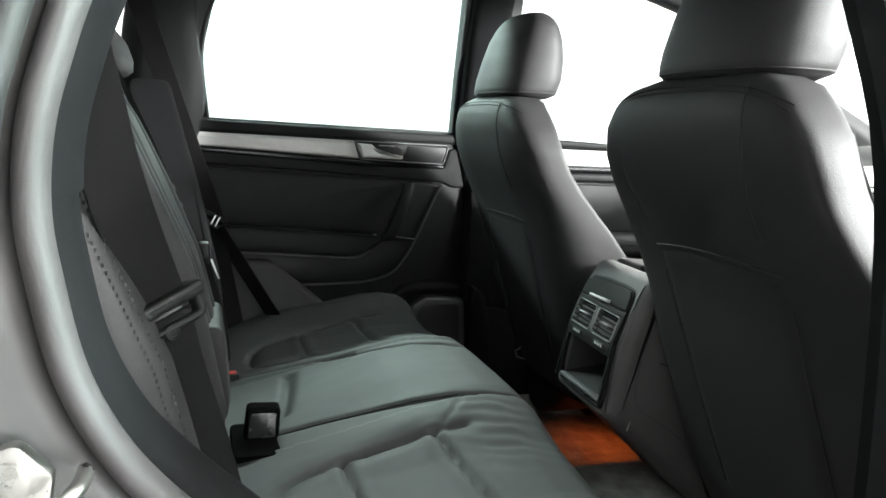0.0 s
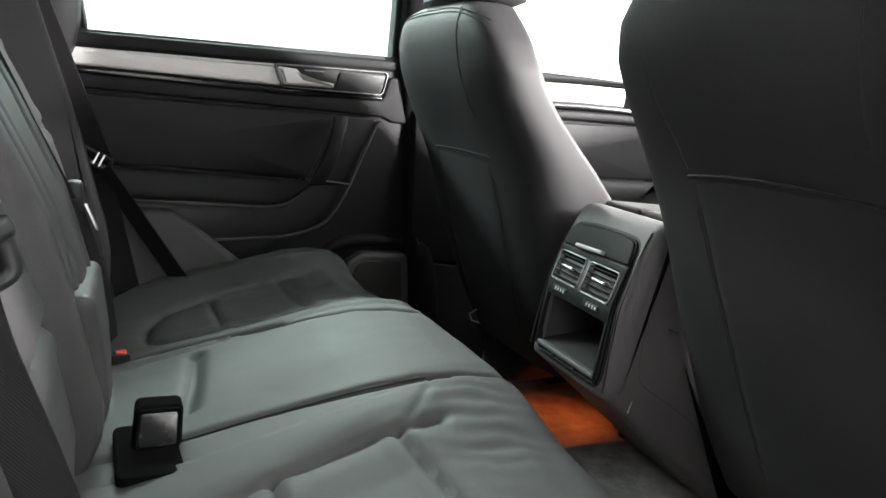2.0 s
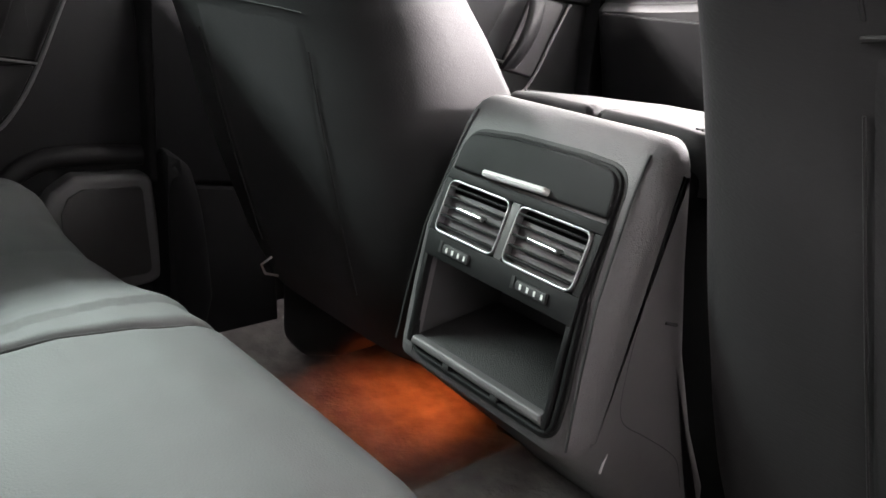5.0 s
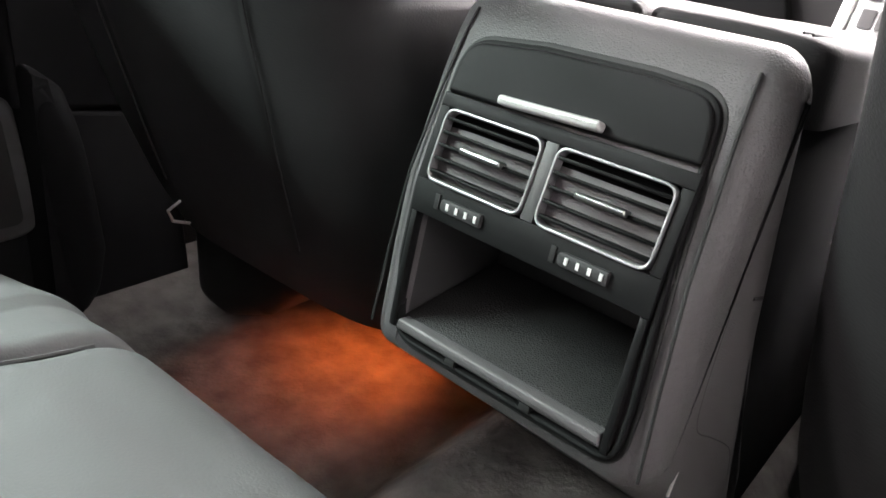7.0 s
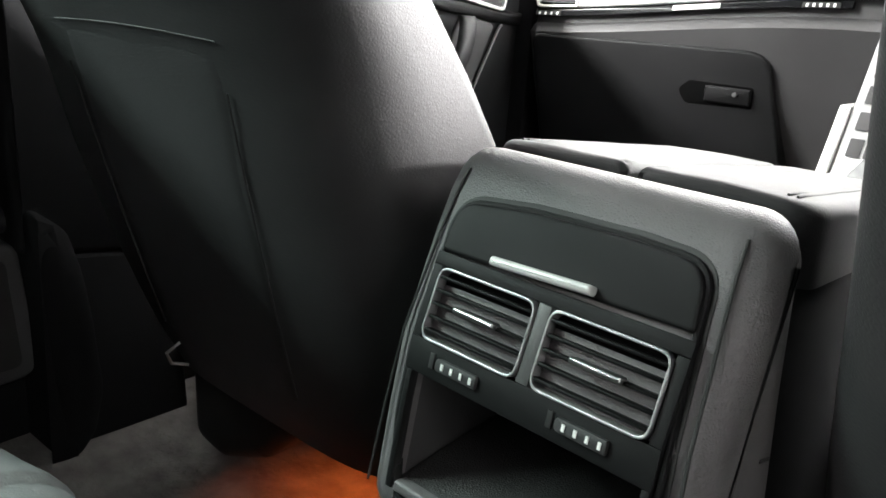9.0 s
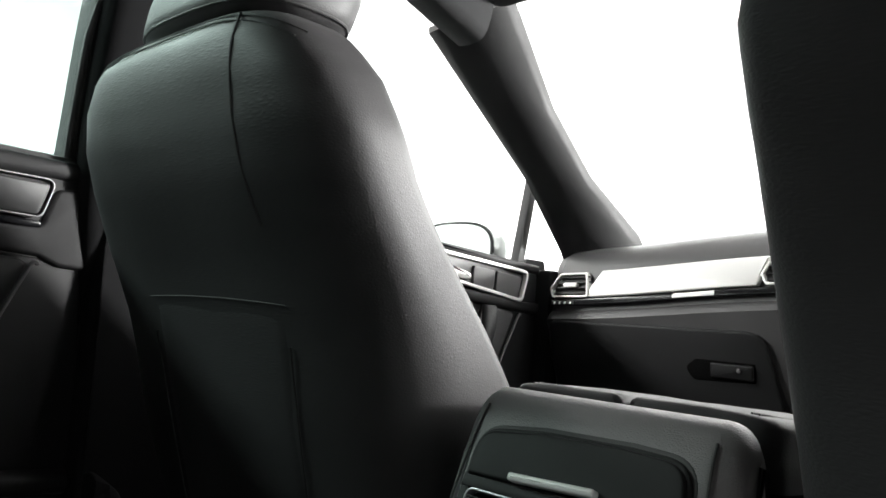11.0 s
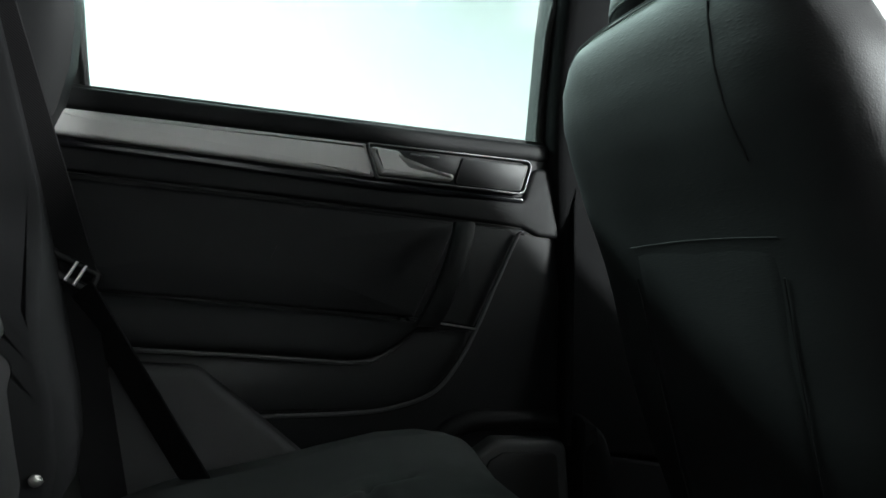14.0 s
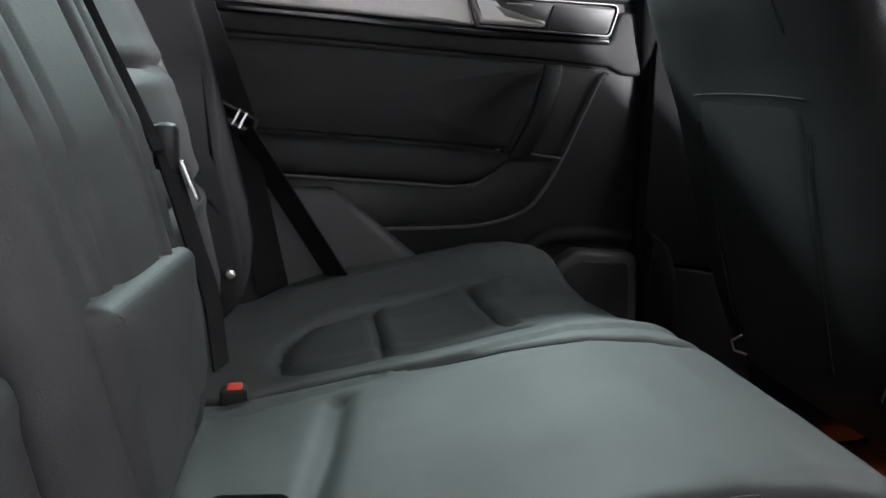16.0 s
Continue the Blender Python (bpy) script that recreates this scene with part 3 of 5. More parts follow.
part("armrest_edge", tube([DOOR(x, interp([(0.15, 0.551), (0.27, 0.5435), (0.43, 0.5335), (0.54, 0.525), (0.58, 0.527), (0.605, 0.541), (0.625, 0.560), (0.64, 0.580)], x)[0], 0.022) for x in np.linspace(0.2, 0.64, 30)], 0.0034, 8), DOOR_RIM, door)
# grab handle, a bowed bar
rings = []
for i in range(13):
    f = i / 12
    x, z = 0.648 + 0.054 * f ** 0.9, 0.574 + 0.141 * f
    out = 0.018 + 0.034 * math.sin(math.pi * min(1.0, 0.12 + 0.86 * f)) ** 0.6
    w = 0.0175 - 0.002 * f
    sec = []
    for j in range(12):
        a = 2 * math.pi * j / 12
        c, s = math.cos(a), math.sin(a)
        sec.append(DOOR(x + w * math.copysign(abs(c) ** 0.6, c), z, out + 0.009 * math.copysign(abs(s) ** 0.6, s)))
    rings.append(sec)
part("grab_handle", loft(rings), DOOR_PAD, door, "black grab handle", 50)
part("grab_foot", slab(rpoly([(0.625, 0.5845), (0.672, 0.5805), (0.668, 0.571), (0.628, 0.573)], 0.003), 0.0, 0.024, 0.003, 2, DOOR), PLASTIC, door)
part("foot_trim", slab(rpoly([(0.618, 0.583), (0.668, 0.5785), (0.729, 0.570), (0.727, 0.5675), (0.668, 0.5755), (0.618, 0.580)], 0.0006), 0.004, 0.0105, 0.001, 1, DOOR), CHROME, door, "thin bright trim line")
pkt = rpoly([(0.712, 0.716), (0.795, 0.709), (0.728, 0.570), (0.664, 0.578)], [0.004, 0.014, 0.004, 0.004])
part("grab_panel", slab(dense(pkt, 0.03), -0.01, 0.0035, 0.004, 3, DOOR), DOOR_EDGE, door)
rimc = curve_points([(0.80, 0.706, 0), (0.79, 0.700, 0), (0.762, 0.640, 0), (0.730, 0.568, 0), (0.70, 0.515, 0), (0.665, 0.480, 0), (0.60, 0.461, 0), (0.52, 0.457, 0), (0.40, 0.457, 0), (0.25, 0.463, 0)], 5)
part("panel_rim", tube([DOOR(p.x, p.y, 0.009) for p in rimc], 0.0028, 8), DOOR_RIM, door)
lowp = rpoly([(0.15, 0.548), (0.43, 0.531), (0.57, 0.527), (0.64, 0.565), (0.727, 0.566), (0.698, 0.513), (0.663, 0.479), (0.60, 0.4605), (0.15, 0.462)], [0.004, 0, 0.02, 0.004, 0.004, 0, 0, 0.01, 0.004])
part("door_pocket", slab(dense(lowp, 0.03), -0.01, 0.002, 0.002, 2, DOOR), PLASTIC, door)
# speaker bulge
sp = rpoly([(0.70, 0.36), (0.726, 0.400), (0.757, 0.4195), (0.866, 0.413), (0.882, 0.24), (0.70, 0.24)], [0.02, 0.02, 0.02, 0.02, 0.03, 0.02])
# whole bulge in the pale rim colour, imitating the light on its edges
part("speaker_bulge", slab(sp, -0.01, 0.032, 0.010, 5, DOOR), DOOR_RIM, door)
spg = rpoly([(0.735, 0.37), (0.745, 0.392), (0.765, 0.402), (0.850, 0.397), (0.860, 0.26), (0.735, 0.26)], 0.012)
part("speaker_grille", slab(spg, 0.02, 0.0345, 0.003, 2, DOOR), RUBBER, door)
part("bulge_step", tube([DOOR(p.x, p.y, -0.004) for p in curve_points([(0.66, 0.36, 0), (0.678, 0.41, 0), (0.715, 0.437, 0), (0.78, 0.441, 0), (0.868, 0.434, 0)], 6)], 0.016, 12), DOOR_PAD, door)
# window frame of the door
fr_o = [(0.155, 0.86), (0.13, 1.0), (0.17, 1.14), (0.26, 1.27), (0.86, 1.30), (0.865, 1.0), (0.868, 0.845)]
fr_i = [(0.219, 0.852), (0.2065, 0.995), (0.235, 1.12), (0.31, 1.235), (0.822, 1.262), (0.826, 1.0), (0.829, 0.842)]
M = side(lambda x, z: y_left(x, z) + 0.03)
bm = bmesh.new()
for k in range(len(fr_o) - 1):
    slab([fr_o[k], fr_o[k + 1], fr_i[k + 1], fr_i[k]], -0.03, 0.016, 0.003, 2, M, bm)
part("window_frame", bm, RUBBER, door)
part("frame_rubber", tube([M(p[0], p[1], 0.016) for p in curve_points([(*q, 0) for q in fr_i], 6)], 0.005, 8), RUBBER, door)
# bright edge of the door frame at the middle pillar
part("frame_edge", ribbon([M(x, z, 0.017) for x, z in ((0.846, 0.845), (0.8445, 0.95), (0.843, 1.05), (0.841, 1.15), (0.838, 1.25))], [Vector((0.004, 0, 0))] * 5, 0.002), SEAL, door, "grey flocked edge seal")
pane("window_1", [(0.20, 0.835), (0.19, 0.995), (0.225, 1.13), (0.30, 1.25), (0.835, 1.275), (0.84, 0.83)], GREEN_GLASS, "green tinted rear side window")

fdoor = thing("front_door", "black lined front car door with satin aluminium strip", "car door")
FD = side(lambda x, z: 0.742 - 0.30 * max(0.0, z - 0.845) ** 1.15)
outline = rpoly([(0.935, 0.83), (1.83, 0.79), (1.93, 0.76), (1.93, 0.09), (0.95, 0.09)], 0.02)
part("lining", slab(dense(outline, 0.06), -0.07, 0.0, 0.008, 3, FD), SOFT_BLACK, fdoor)
part("outer_skin", slab(dense(outline, 0.08), -0.105, -0.075, 0.004, 2, FD), PAINT, fdoor, "grey metallic painted skin")
XS = np.linspace(0.94, 1.86, 20)


def band(top, bot, xs):
    return [(x, top(x)) for x in xs] + [(x, bot(x)) for x in reversed(list(xs))]


part("sill_ledge", slab(band(sill_top, lambda x: strip_top(x) + 0.004, XS), -0.05, 0.010, 0.008, 4, FD), SOFT_BLACK, fdoor)
part("decor_strip", slab(band(strip_top, lambda x: strip_top(x) - 0.044, np.linspace(0.94, 1.44, 14)), -0.004, 0.010, 0.006, 5, lambda a, b, d: FD(a, b, d - (0.10 * (strip_top(a) - b) if d > 0 else 0))), ALU, fdoor, "satin aluminium strip")
part("gloss_strip", slab(band(lambda x: strip_top(x) - 0.047, lambda x: strip_top(x) - 0.060, np.linspace(0.94, 1.80, 18)), -0.004, 0.010, 0.003, 2, FD), GLOSS, fdoor, "gloss black strip")
part("upper_pad", slab(band(lambda x: strip_top(x) - 0.062, lambda x: strip_top(x) - 0.086, np.linspace(0.94, 1.86, 18)), -0.01, 0.014, 0.009, 4, FD), SOFT_BLACK, fdoor)
bz = rpoly([(1.44, 0.808), (1.81, 0.783), (1.79, 0.713), (1.47, 0.754)], [0.004, 0.016, 0.016, 0.005], 6)
part("opener_bezel", ring_slab(bz, inset(bz, 0.007), -0.002, 0.018, 0.002, FD), ALU, fdoor, "satin aluminium rim")
part("opener_cup", slab(inset(bz, 0.006), -0.002, 0.009, 0.002, 2, FD), PLASTIC, fdoor)
part("opener_lever", slab(rpoly([(1.449, 0.801), (1.50, 0.795), (1.53, 0.778), (1.61, 0.762), (1.61, 0.750), (1.475, 0.760)], 0.006), 0.006, 0.024, 0.007, 4, FD), ALU, fdoor, "satin aluminium opener lever")
for a, b in ((1.625, 1.695), (1.70, 1.785)):
    part("switch_field", slab(rpoly([(a, 0.793 - 0.072 * (a - 1.44)), (b, 0.793 - 0.072 * (b - 1.44)), (b - 0.006, 0.752 - 0.10 * (b - 1.47)), (a, 0.752 - 0.10 * (a - 1.47))], 0.006), 0.006, 0.015, 0.002, 2, FD), GREY_TRIM, fdoor, "grey switch field")
part("padded_insert", slab(dense(rpoly([(1.03, 0.722), (1.62, 0.712), (1.54, 0.575), (1.03, 0.60)], 0.012), 0.06), -0.01, 0.004, 0.006, 4, FD, dome=0.006), DOOR_PAD, fdoor)
part("armrest", slab(dense(rpoly([(1.03, 0.60), (1.56, 0.577), (1.49, 0.520), (1.03, 0.535)], 0.02), 0.06), -0.01, 0.055, 0.022, 5, FD), DOOR_PAD, fdoor, "padded black armrest")
rings = []
for i in range(13):
    f = i / 12
    x, z = 1.585 + 0.078 * f, 0.560 + 0.142 * f
    out = 0.02 + 0.035 * math.sin(math.pi * min(1.0, 0.12 + 0.86 * f)) ** 0.6
    rings.append([FD(x + 0.019 * math.copysign(abs(math.cos(a)) ** 0.6, math.cos(a)), z, out + 0.010 * math.copysign(abs(math.sin(a)) ** 0.6, math.sin(a))) for a in [2 * math.pi * j / 12 for j in range(12)]])
part("grab_handle", loft(rings), DOOR_PAD, fdoor, "black grab handle", 50)
part("grab_panel", slab(rpoly([(1.675, 0.705), (1.78, 0.690), (1.70, 0.535), (1.60, 0.555)], 0.012), -0.01, 0.006, 0.005, 3, FD), GREY_TRIM, fdoor, "grey panel behind the handle")
part("foot_trim", slab(rpoly([(1.545, 0.582), (1.61, 0.570), (1.61, 0.565), (1.545, 0.577)], 0.001), 0.0, 0.024, 0.001, 1, FD), CHROME, fdoor, "thin bright trim line")
rimc = curve_points([(1.80, 0.688, 0), (1.79, 0.680, 0), (1.755, 0.620, 0), (1.70, 0.528, 0), (1.63, 0.48, 0), (1.50, 0.46, 0), (1.2, 0.462, 0)], 5)
part("panel_rim", tube([FD(p.x, p.y, 0.006) for p in rimc], 0.003, 8), CONSOLE_SKIN, fdoor)
# front window frame with the fixed quarter pane
M = side(lambda x, z: 0.742 - 0.30 * max(0.0, z - 0.845) ** 1.15 + 0.025)
part("frame_divider", slab([(1.800, 0.78), (1.824, 0.78), (1.826, 0.965), (1.803, 0.985)], -0.01, 0.012, 0.004, 2, M), RUBBER, fdoor, "black window divider bar")
bm = bmesh.new()
slab([(0.93, 1.30), (0.97, 1.262), (0.975, 0.83), (0.94, 0.83)], -0.03, 0.012, 0.003, 2, M, bm)
part("window_frame", bm, RUBBER, fdoor)
pane("window_2", [(0.96, 0.82), (0.96, 1.27), (1.28, 1.235), (1.58, 1.07), (1.78, 0.955), (1.78, 0.80)], CLEAR_GLASS, "clear front side window", lambda x, z: 0.742 - 0.30 * max(0.0, z - 0.845) ** 1.15 + 0.028)

# right side, beside and behind the camera
bm = slab(dense(rpoly([(0.90, 0.83), (1.83, 0.79), (1.93, 0.76), (1.93, 0.20), (0.90, 0.20)], 0.02), 0.08), -0.08, 0.0, 0.01, 3, side(lambda x, z: -0.75, 1))
structure("front_door_right", bm, SOFT_BLACK, "black lined front car door", "car door")
# the opened rear door stands out from the body beside the camera, unseen, to shade the doorway
DM = lambda a, b, d: (0.86 + 0.10 * a + d, -0.86 - a, b)
structure("open_rear_door", slab(dense(rpoly([(0.0, 0.83), (0.78, 0.85), (0.80, 0.55), (0.45, 0.22), (0.0, 0.20)], 0.03), 0.1), -0.05, 0.05, 0.012, 3, DM), SOFT_BLACK, "black lined rear car door standing open", "car door")
bm = bmesh.new()
for quad in ([(0.0, 0.83), (0.05, 0.83), (0.06, 1.25), (0.0, 1.27)], [(0.0, 1.27), (0.06, 1.25), (0.56, 1.22), (0.58, 1.26)], [(0.58, 1.26), (0.54, 1.22), (0.70, 0.85), (0.78, 0.85)]):
    slab(quad, -0.02, 0.02, 0.004, 2, DM, bm)
structure("open_door_frame", bm, RUBBER, "black window frame of the open door", "door frame")
DG = lambda a, b, d: (0.86 + 0.10 * a + d, -0.86 - a, b)
structure("open_door_pane", slab([(0.02, 0.83), (0.74, 0.85), (0.56, 1.24), (0.02, 1.26)], -0.002, 0.002, 0, 1, DG), GREEN_GLASS, "green tinted window of the open rear door", "car window")
structure("windscreen_cowl", box((2.0, -0.72, 0.72), (2.16, 0.72, 0.80), 0.02), PLASTIC, "black windscreen cowl", "cowl")

# ---------- outside mirror ----------
mirror = thing("wing_mirror", "grey painted wing mirror outside the front window", "wing mirror")
rings = []
for i in range(10):
    f = i / 9
    x = 1.835 + 0.13 * f
    s = (1 - f ** 2.4) ** 0.5 if f < 1 else 0.08
    rings.append([(x, 0.975 + 0.125 * s * math.copysign(abs(math.cos(a)) ** 0.7, math.cos(a)) + 0.02 * (1 - s), 0.834 + 0.068 * s * math.copysign(abs(math.sin(a)) ** 0.7, math.sin(a)) - 0.01 * (1 - s)) for a in [2 * math.pi * j / 24 for j in range(24)]])
part("housing", loft(rings), PAINT, mirror, "grey painted housing", 60)
rim_c = [(1.834, 0.975 + 0.122 * math.copysign(abs(math.cos(a)) ** 0.7, math.cos(a)), 0.834 + 0.066 * math.copysign(abs(math.sin(a)) ** 0.7, math.sin(a))) for a in [2 * math.pi * j / 32 for j in range(32)]]
part("rim", tube(rim_c, 0.0035, 8, closed=True), PLASTIC, mirror, "black rim")
bm = bmesh.new()
bm.faces.new([bm.verts.new((1.832, 0.975 + (p[1] - 0.975) * 0.95, 0.834 + (p[2] - 0.834) * 0.95)) for p in rim_c])
part("mirror_glass", bm, MIRROR, mirror, "mirror glass")
part("stalk", slab(rpoly([(1.845, 0.775), (1.935, 0.775), (1.925, 0.815), (1.855, 0.815)], 0.01), 0, 0.13, 0.01, 2, lambda a, b, d: (a, 0.77 + d, b)), PLASTIC, mirror, "black stalk")

# ---------- dashboard ----------
dash = thing("dashboard", "charcoal dashboard with satin strip and air vents", "dashboard")


def dash_z(y):
    """Rise of the dashboard's lines towards the middle of the car."""
    return 0.045 * smooth(0.72, 0.1, y) if y > 0 else 0.045


PROF = [(1.99, 0.30), (1.93, 0.40), (1.89, 0.52), (1.858, 0.60), (1.834, 0.682), (1.842, 0.694), (1.851, 0.70), (1.855, 0.722), (1.858, 0.735), (1.866, 0.785), (1.873, 0.802),
        (1.885, 0.818), (1.91, 0.834), (1.96, 0.846), (2.06, 0.848), (2.16, 0.82), (2.16, 0.30)]
rings = []
for i in range(41):
    y = -0.715 + 1.43 * i / 40
    e = 0.10 * smooth(0.66, 0.72, abs(y)) ** 2
    rings.append([(x + 0.35 * e, y, z + (dash_z(y) if z > 0.65 else 0)) for x, z in PROF])
part("dash_body", loft(rings), DASH_SKIN, dash, "", 30)


def on_dash(y, z, d):
    """Depth d rearward of the strip's face."""
    x = 1.8525 + 0.25 * (z - 0.73)
    return (x - d, y, z + dash_z(y) - 0.004)


def dband(y0, y1, z0, z1, d0, d1, b, r=0.004):
    return slab(dense(rpoly([(y0, z0), (y1, z0), (y1, z1), (y0, z1)], r), 0.05), d0, d1, b, 3, on_dash)


part("decor_strip", slab(dense(rpoly([(0.60, 0.745), (0.572, 0.788), (0.225, 0.786), (0.245, 0.731), (0.60, 0.731)], 0.003), 0.04), -0.003, 0.011, 0.005, 4, on_dash), ALU, dash, "satin aluminium strip")
part("decor_strip", slab(dense(rpoly([(0.08, 0.738), (0.08, 0.786), (-0.70, 0.786), (-0.70, 0.738)], 0.003), 0.05), -0.003, 0.011, 0.005, 4, on_dash), ALU, dash, "satin aluminium strip")
part("gloss_strip", dband(0.12, 0.69, 0.7155, 0.7285, -0.003, 0.010, 0.003), GLOSS, dash, "gloss black strip")
part("badge", dband(0.322, 0.405, 0.7185, 0.7275, 0.006, 0.0118, 0.001, 0.001), ALU, dash, "small bright metal badge")


def dash_vent(o, w, h, slats, sk):
    fr = rpoly([(o - w, 0.732), (o - w - sk, 0.732 + h), (o + w - 0.02, 0.732 + h), (o + w, 0.732 + h * 0.4), (o + w - 0.01, 0.732)], [0.004, 0.004, 0.014, 0.01, 0.01])
    ring = part("vent_frame", ring_slab(fr, inset(fr, 0.0045), -0.003, 0.015, 0.0015, on_dash), ALU, dash, "bright vent frame")
    part("vent_well", slab(inset(fr, 0.004), -0.003, 0.002, 0.001, 1, on_dash), RUBBER, ring)
    for k in range(slats):
        z = 0.732 + h * (k + 0.8) / (slats + 0.6)
        part("slat", slab([(o - w + 0.007, z - 0.002), (o + w - 0.012, z - 0.002), (o + w - 0.012, z + 0.002), (o - w + 0.007, z + 0.002)], 0.002, 0.011, 0.001, 1, on_dash), PLASTIC, ring)
    part("slider", slab(rpoly([(o - 0.016, 0.732 + h * 0.42), (o + 0.016, 0.732 + h * 0.42), (o + 0.016, 0.732 + h * 0.60), (o - 0.016, 0.732 + h * 0.60)], 0.003), 0.004, 0.017, 0.002, 2, on_dash), ALU, ring, "bright vent slider")


dash_vent(0.643, 0.050, 0.054, 4, -0.012)
dash_vent(0.165, 0.075, 0.054, 4, 0.016)
for oy, k in ((0.655, 4), (0.165, 5)):
    sw = part("vent_wheel", slab(rpoly([(oy - 0.028, 0.716), (oy + 0.028, 0.716), (oy + 0.028, 0.7255), (oy - 0.028, 0.7255)], 0.002), 0.006, 0.0125, 0.001, 1, on_dash), PLASTIC, dash)
    for q in range(k):
        yy = oy - 0.02 + 0.04 * q / (k - 1)
        part("tick", slab([(yy - 0.002, 0.718), (yy + 0.002, 0.718), (yy + 0.002, 0.7235), (yy - 0.002, 0.7235)], 0.01, 0.0132, 0.0003, 1, on_dash), WHITE_MARK, sw)
gl = part("glovebox_lid", slab(dense(rpoly([(0.17, 0.45), (0.66, 0.45), (0.685, 0.680), (0.225, 0.684)], [0.03, 0.03, 0.02, 0.05]), 0.05), -0.03, 0.006, 0.006, 3, lambda a, b, d: (1.834 - 0.18 * (b - 0.684) - d, a, b)), SOFT_BLACK, dash)
GB = lambda a, b, d: (1.834 - 0.18 * (b - 0.684) - d, a, b)
# recess drawn as a proud plate, its dark hollow put into the colour
part("handle_recess", slab(rpoly([(0.240, 0.590), (0.358, 0.586), (0.374, 0.610), (0.352, 0.627), (0.240, 0.626)], [0.006, 0.016, 0.012, 0.008, 0.006]), 0.0, 0.0075, 0.003, 2, GB), VENT_BLACK, gl)
part("handle", slab(rpoly([(0.243, 0.594), (0.322, 0.594), (0.322, 0.622), (0.243, 0.622)], 0.005), 0.004, 0.014, 0.004, 3, GB), SOFT_BLACK, gl)
part("lock", cylinder(GB(0.268, 0.611, 0.013), (-1, 0, 0.18), 0.0045, 0.004, 14, 0.001), GREY_TRIM, gl, "small grey lock")
# silver flank of the middle stack
part("stack_flank", slab(dense(rpoly([(0.066, 0.50), (0.080, 0.50), (0.080, 0.625), (0.066, 0.625)], 0.003), 0.05), -0.05, 0.02, 0.004, 3, lambda a, b, d: (1.80 - 0.6 * (0.72 - b) - d, a, b)), ALU, dash, "satin aluminium console flank")
stack = part("stack_face", slab(dense(rpoly([(-0.10, 0.50), (0.064, 0.50), (0.064, 0.735), (-0.08, 0.735)], 0.004), 0.05), -0.06, 0.012, 0.004, 3, lambda a, b, d: (1.80 - 0.6 * (0.72 - b) - d, a, b)), SILVER_GREY, dash, "silver control panel")
for r in range(4):
    for c in range(2):
        y0, z0 = 0.012 + 0.022 * c, 0.56 + 0.035 * r
        part("button", slab(rpoly([(y0, z0), (y0 + 0.018, z0), (y0 + 0.018, z0 + 0.024), (y0, z0 + 0.024)], 0.002), 0.008, 0.0145, 0.0006, 2, lambda a, b, d: (1.80 - 0.6 * (0.72 - b) - d, a, b)), GREY_TRIM, stack)

# ---------- middle console ----------
YC = 0.0065
FACE = [(0.375, 0.842), (0.405, 0.8465), (0.46, 0.855), (0.511, 0.865), (0.55, 0.880), (0.575, 0.890), (0.60, 0.902), (0.615, 0.9125), (0.64, 0.935)]
TW = 0.055


def face(u, z, d):
    x = interp(FACE, z)[0]
    s = (interp(FACE, z + 0.01)[0] - interp(FACE, z - 0.01)[0]) / 0.02
    n = math.sqrt(1 + s * s)
    return (x + TW * u - d / n, YC + u, z + d * s / n)


console = thing("centre_console", "charcoal padded centre console with rear air vents", "console")
front = [(x, z) for z, x in FACE[:-1]]
TOP = [(0.921, 0.6215), (0.930, 0.6245), (0.940, 0.6235), (0.951, 0.614), (0.965, 0.606), (1.26, 0.580), (1.30, 0.558), (1.42, 0.55)]
cheek = [(0.858, 0.382), (0.846, 0.393)] + front[1:] + TOP[:3] + [(0.948, 0.612), (0.968, 0.53), (0.992, 0.45), (1.035, 0.36), (1.085, 0.28), (1.11, 0.16), (1.085, 0.175), (1.0, 0.255), (0.91, 0.335)]
fore = [(0.93, 0.60), (0.965, 0.600), (1.26, 0.574), (1.30, 0.552), (1.42, 0.545), (1.42, 0.16), (1.08, 0.16), (0.98, 0.40)]
for sgn in (1, -1):
    # console's front side painted black in place of the shade beside the seat
    part("fore_shade", slab(dense(fore, 0.04), 0.080, 0.106, 0.012, 4, lambda a, b, d, s=sgn: (a + TW * s * d, YC + s * d, b)), PILLAR, console, "console front side blackened to stand for the seat's shade", 60)
    part("side_wall", slab(dense(cheek, 0.025), 0.082, 0.113, 0.026, 8, lambda a, b, d, s=sgn: (a + TW * s * d, YC + s * d, b)), CONSOLE_SKIN, console, "charcoal soft-touch side", 60)
for sgn in (1, -1):
    part("edge_seam", tube([face(sgn * interp([(0.40, 0.1065), (0.49, 0.1005), (0.544, 0.0970), (0.612, 0.0920)], z)[0], z, 0.0004) for z in np.linspace(0.402, 0.612, 24)], 0.0010, 6), RUBBER, console)
mid = [(0.858, 0.382), (0.846, 0.393), (0.8485, 0.412), (0.985, 0.414), (0.985, 0.488), (0.861, 0.488)] + [(x, z) for z, x in FACE[3:-1]] + TOP + [(1.42, 0.16), (1.10, 0.16), (1.0, 0.255), (0.91, 0.335)]
bm = bmesh.new()
rings = [[(a + TW * u, YC + u, b) for a, b in mid] for u in np.linspace(-0.0825, 0.0825, 6)]
part("core", loft(rings, bm), CONSOLE_SKIN, console, "", 60)
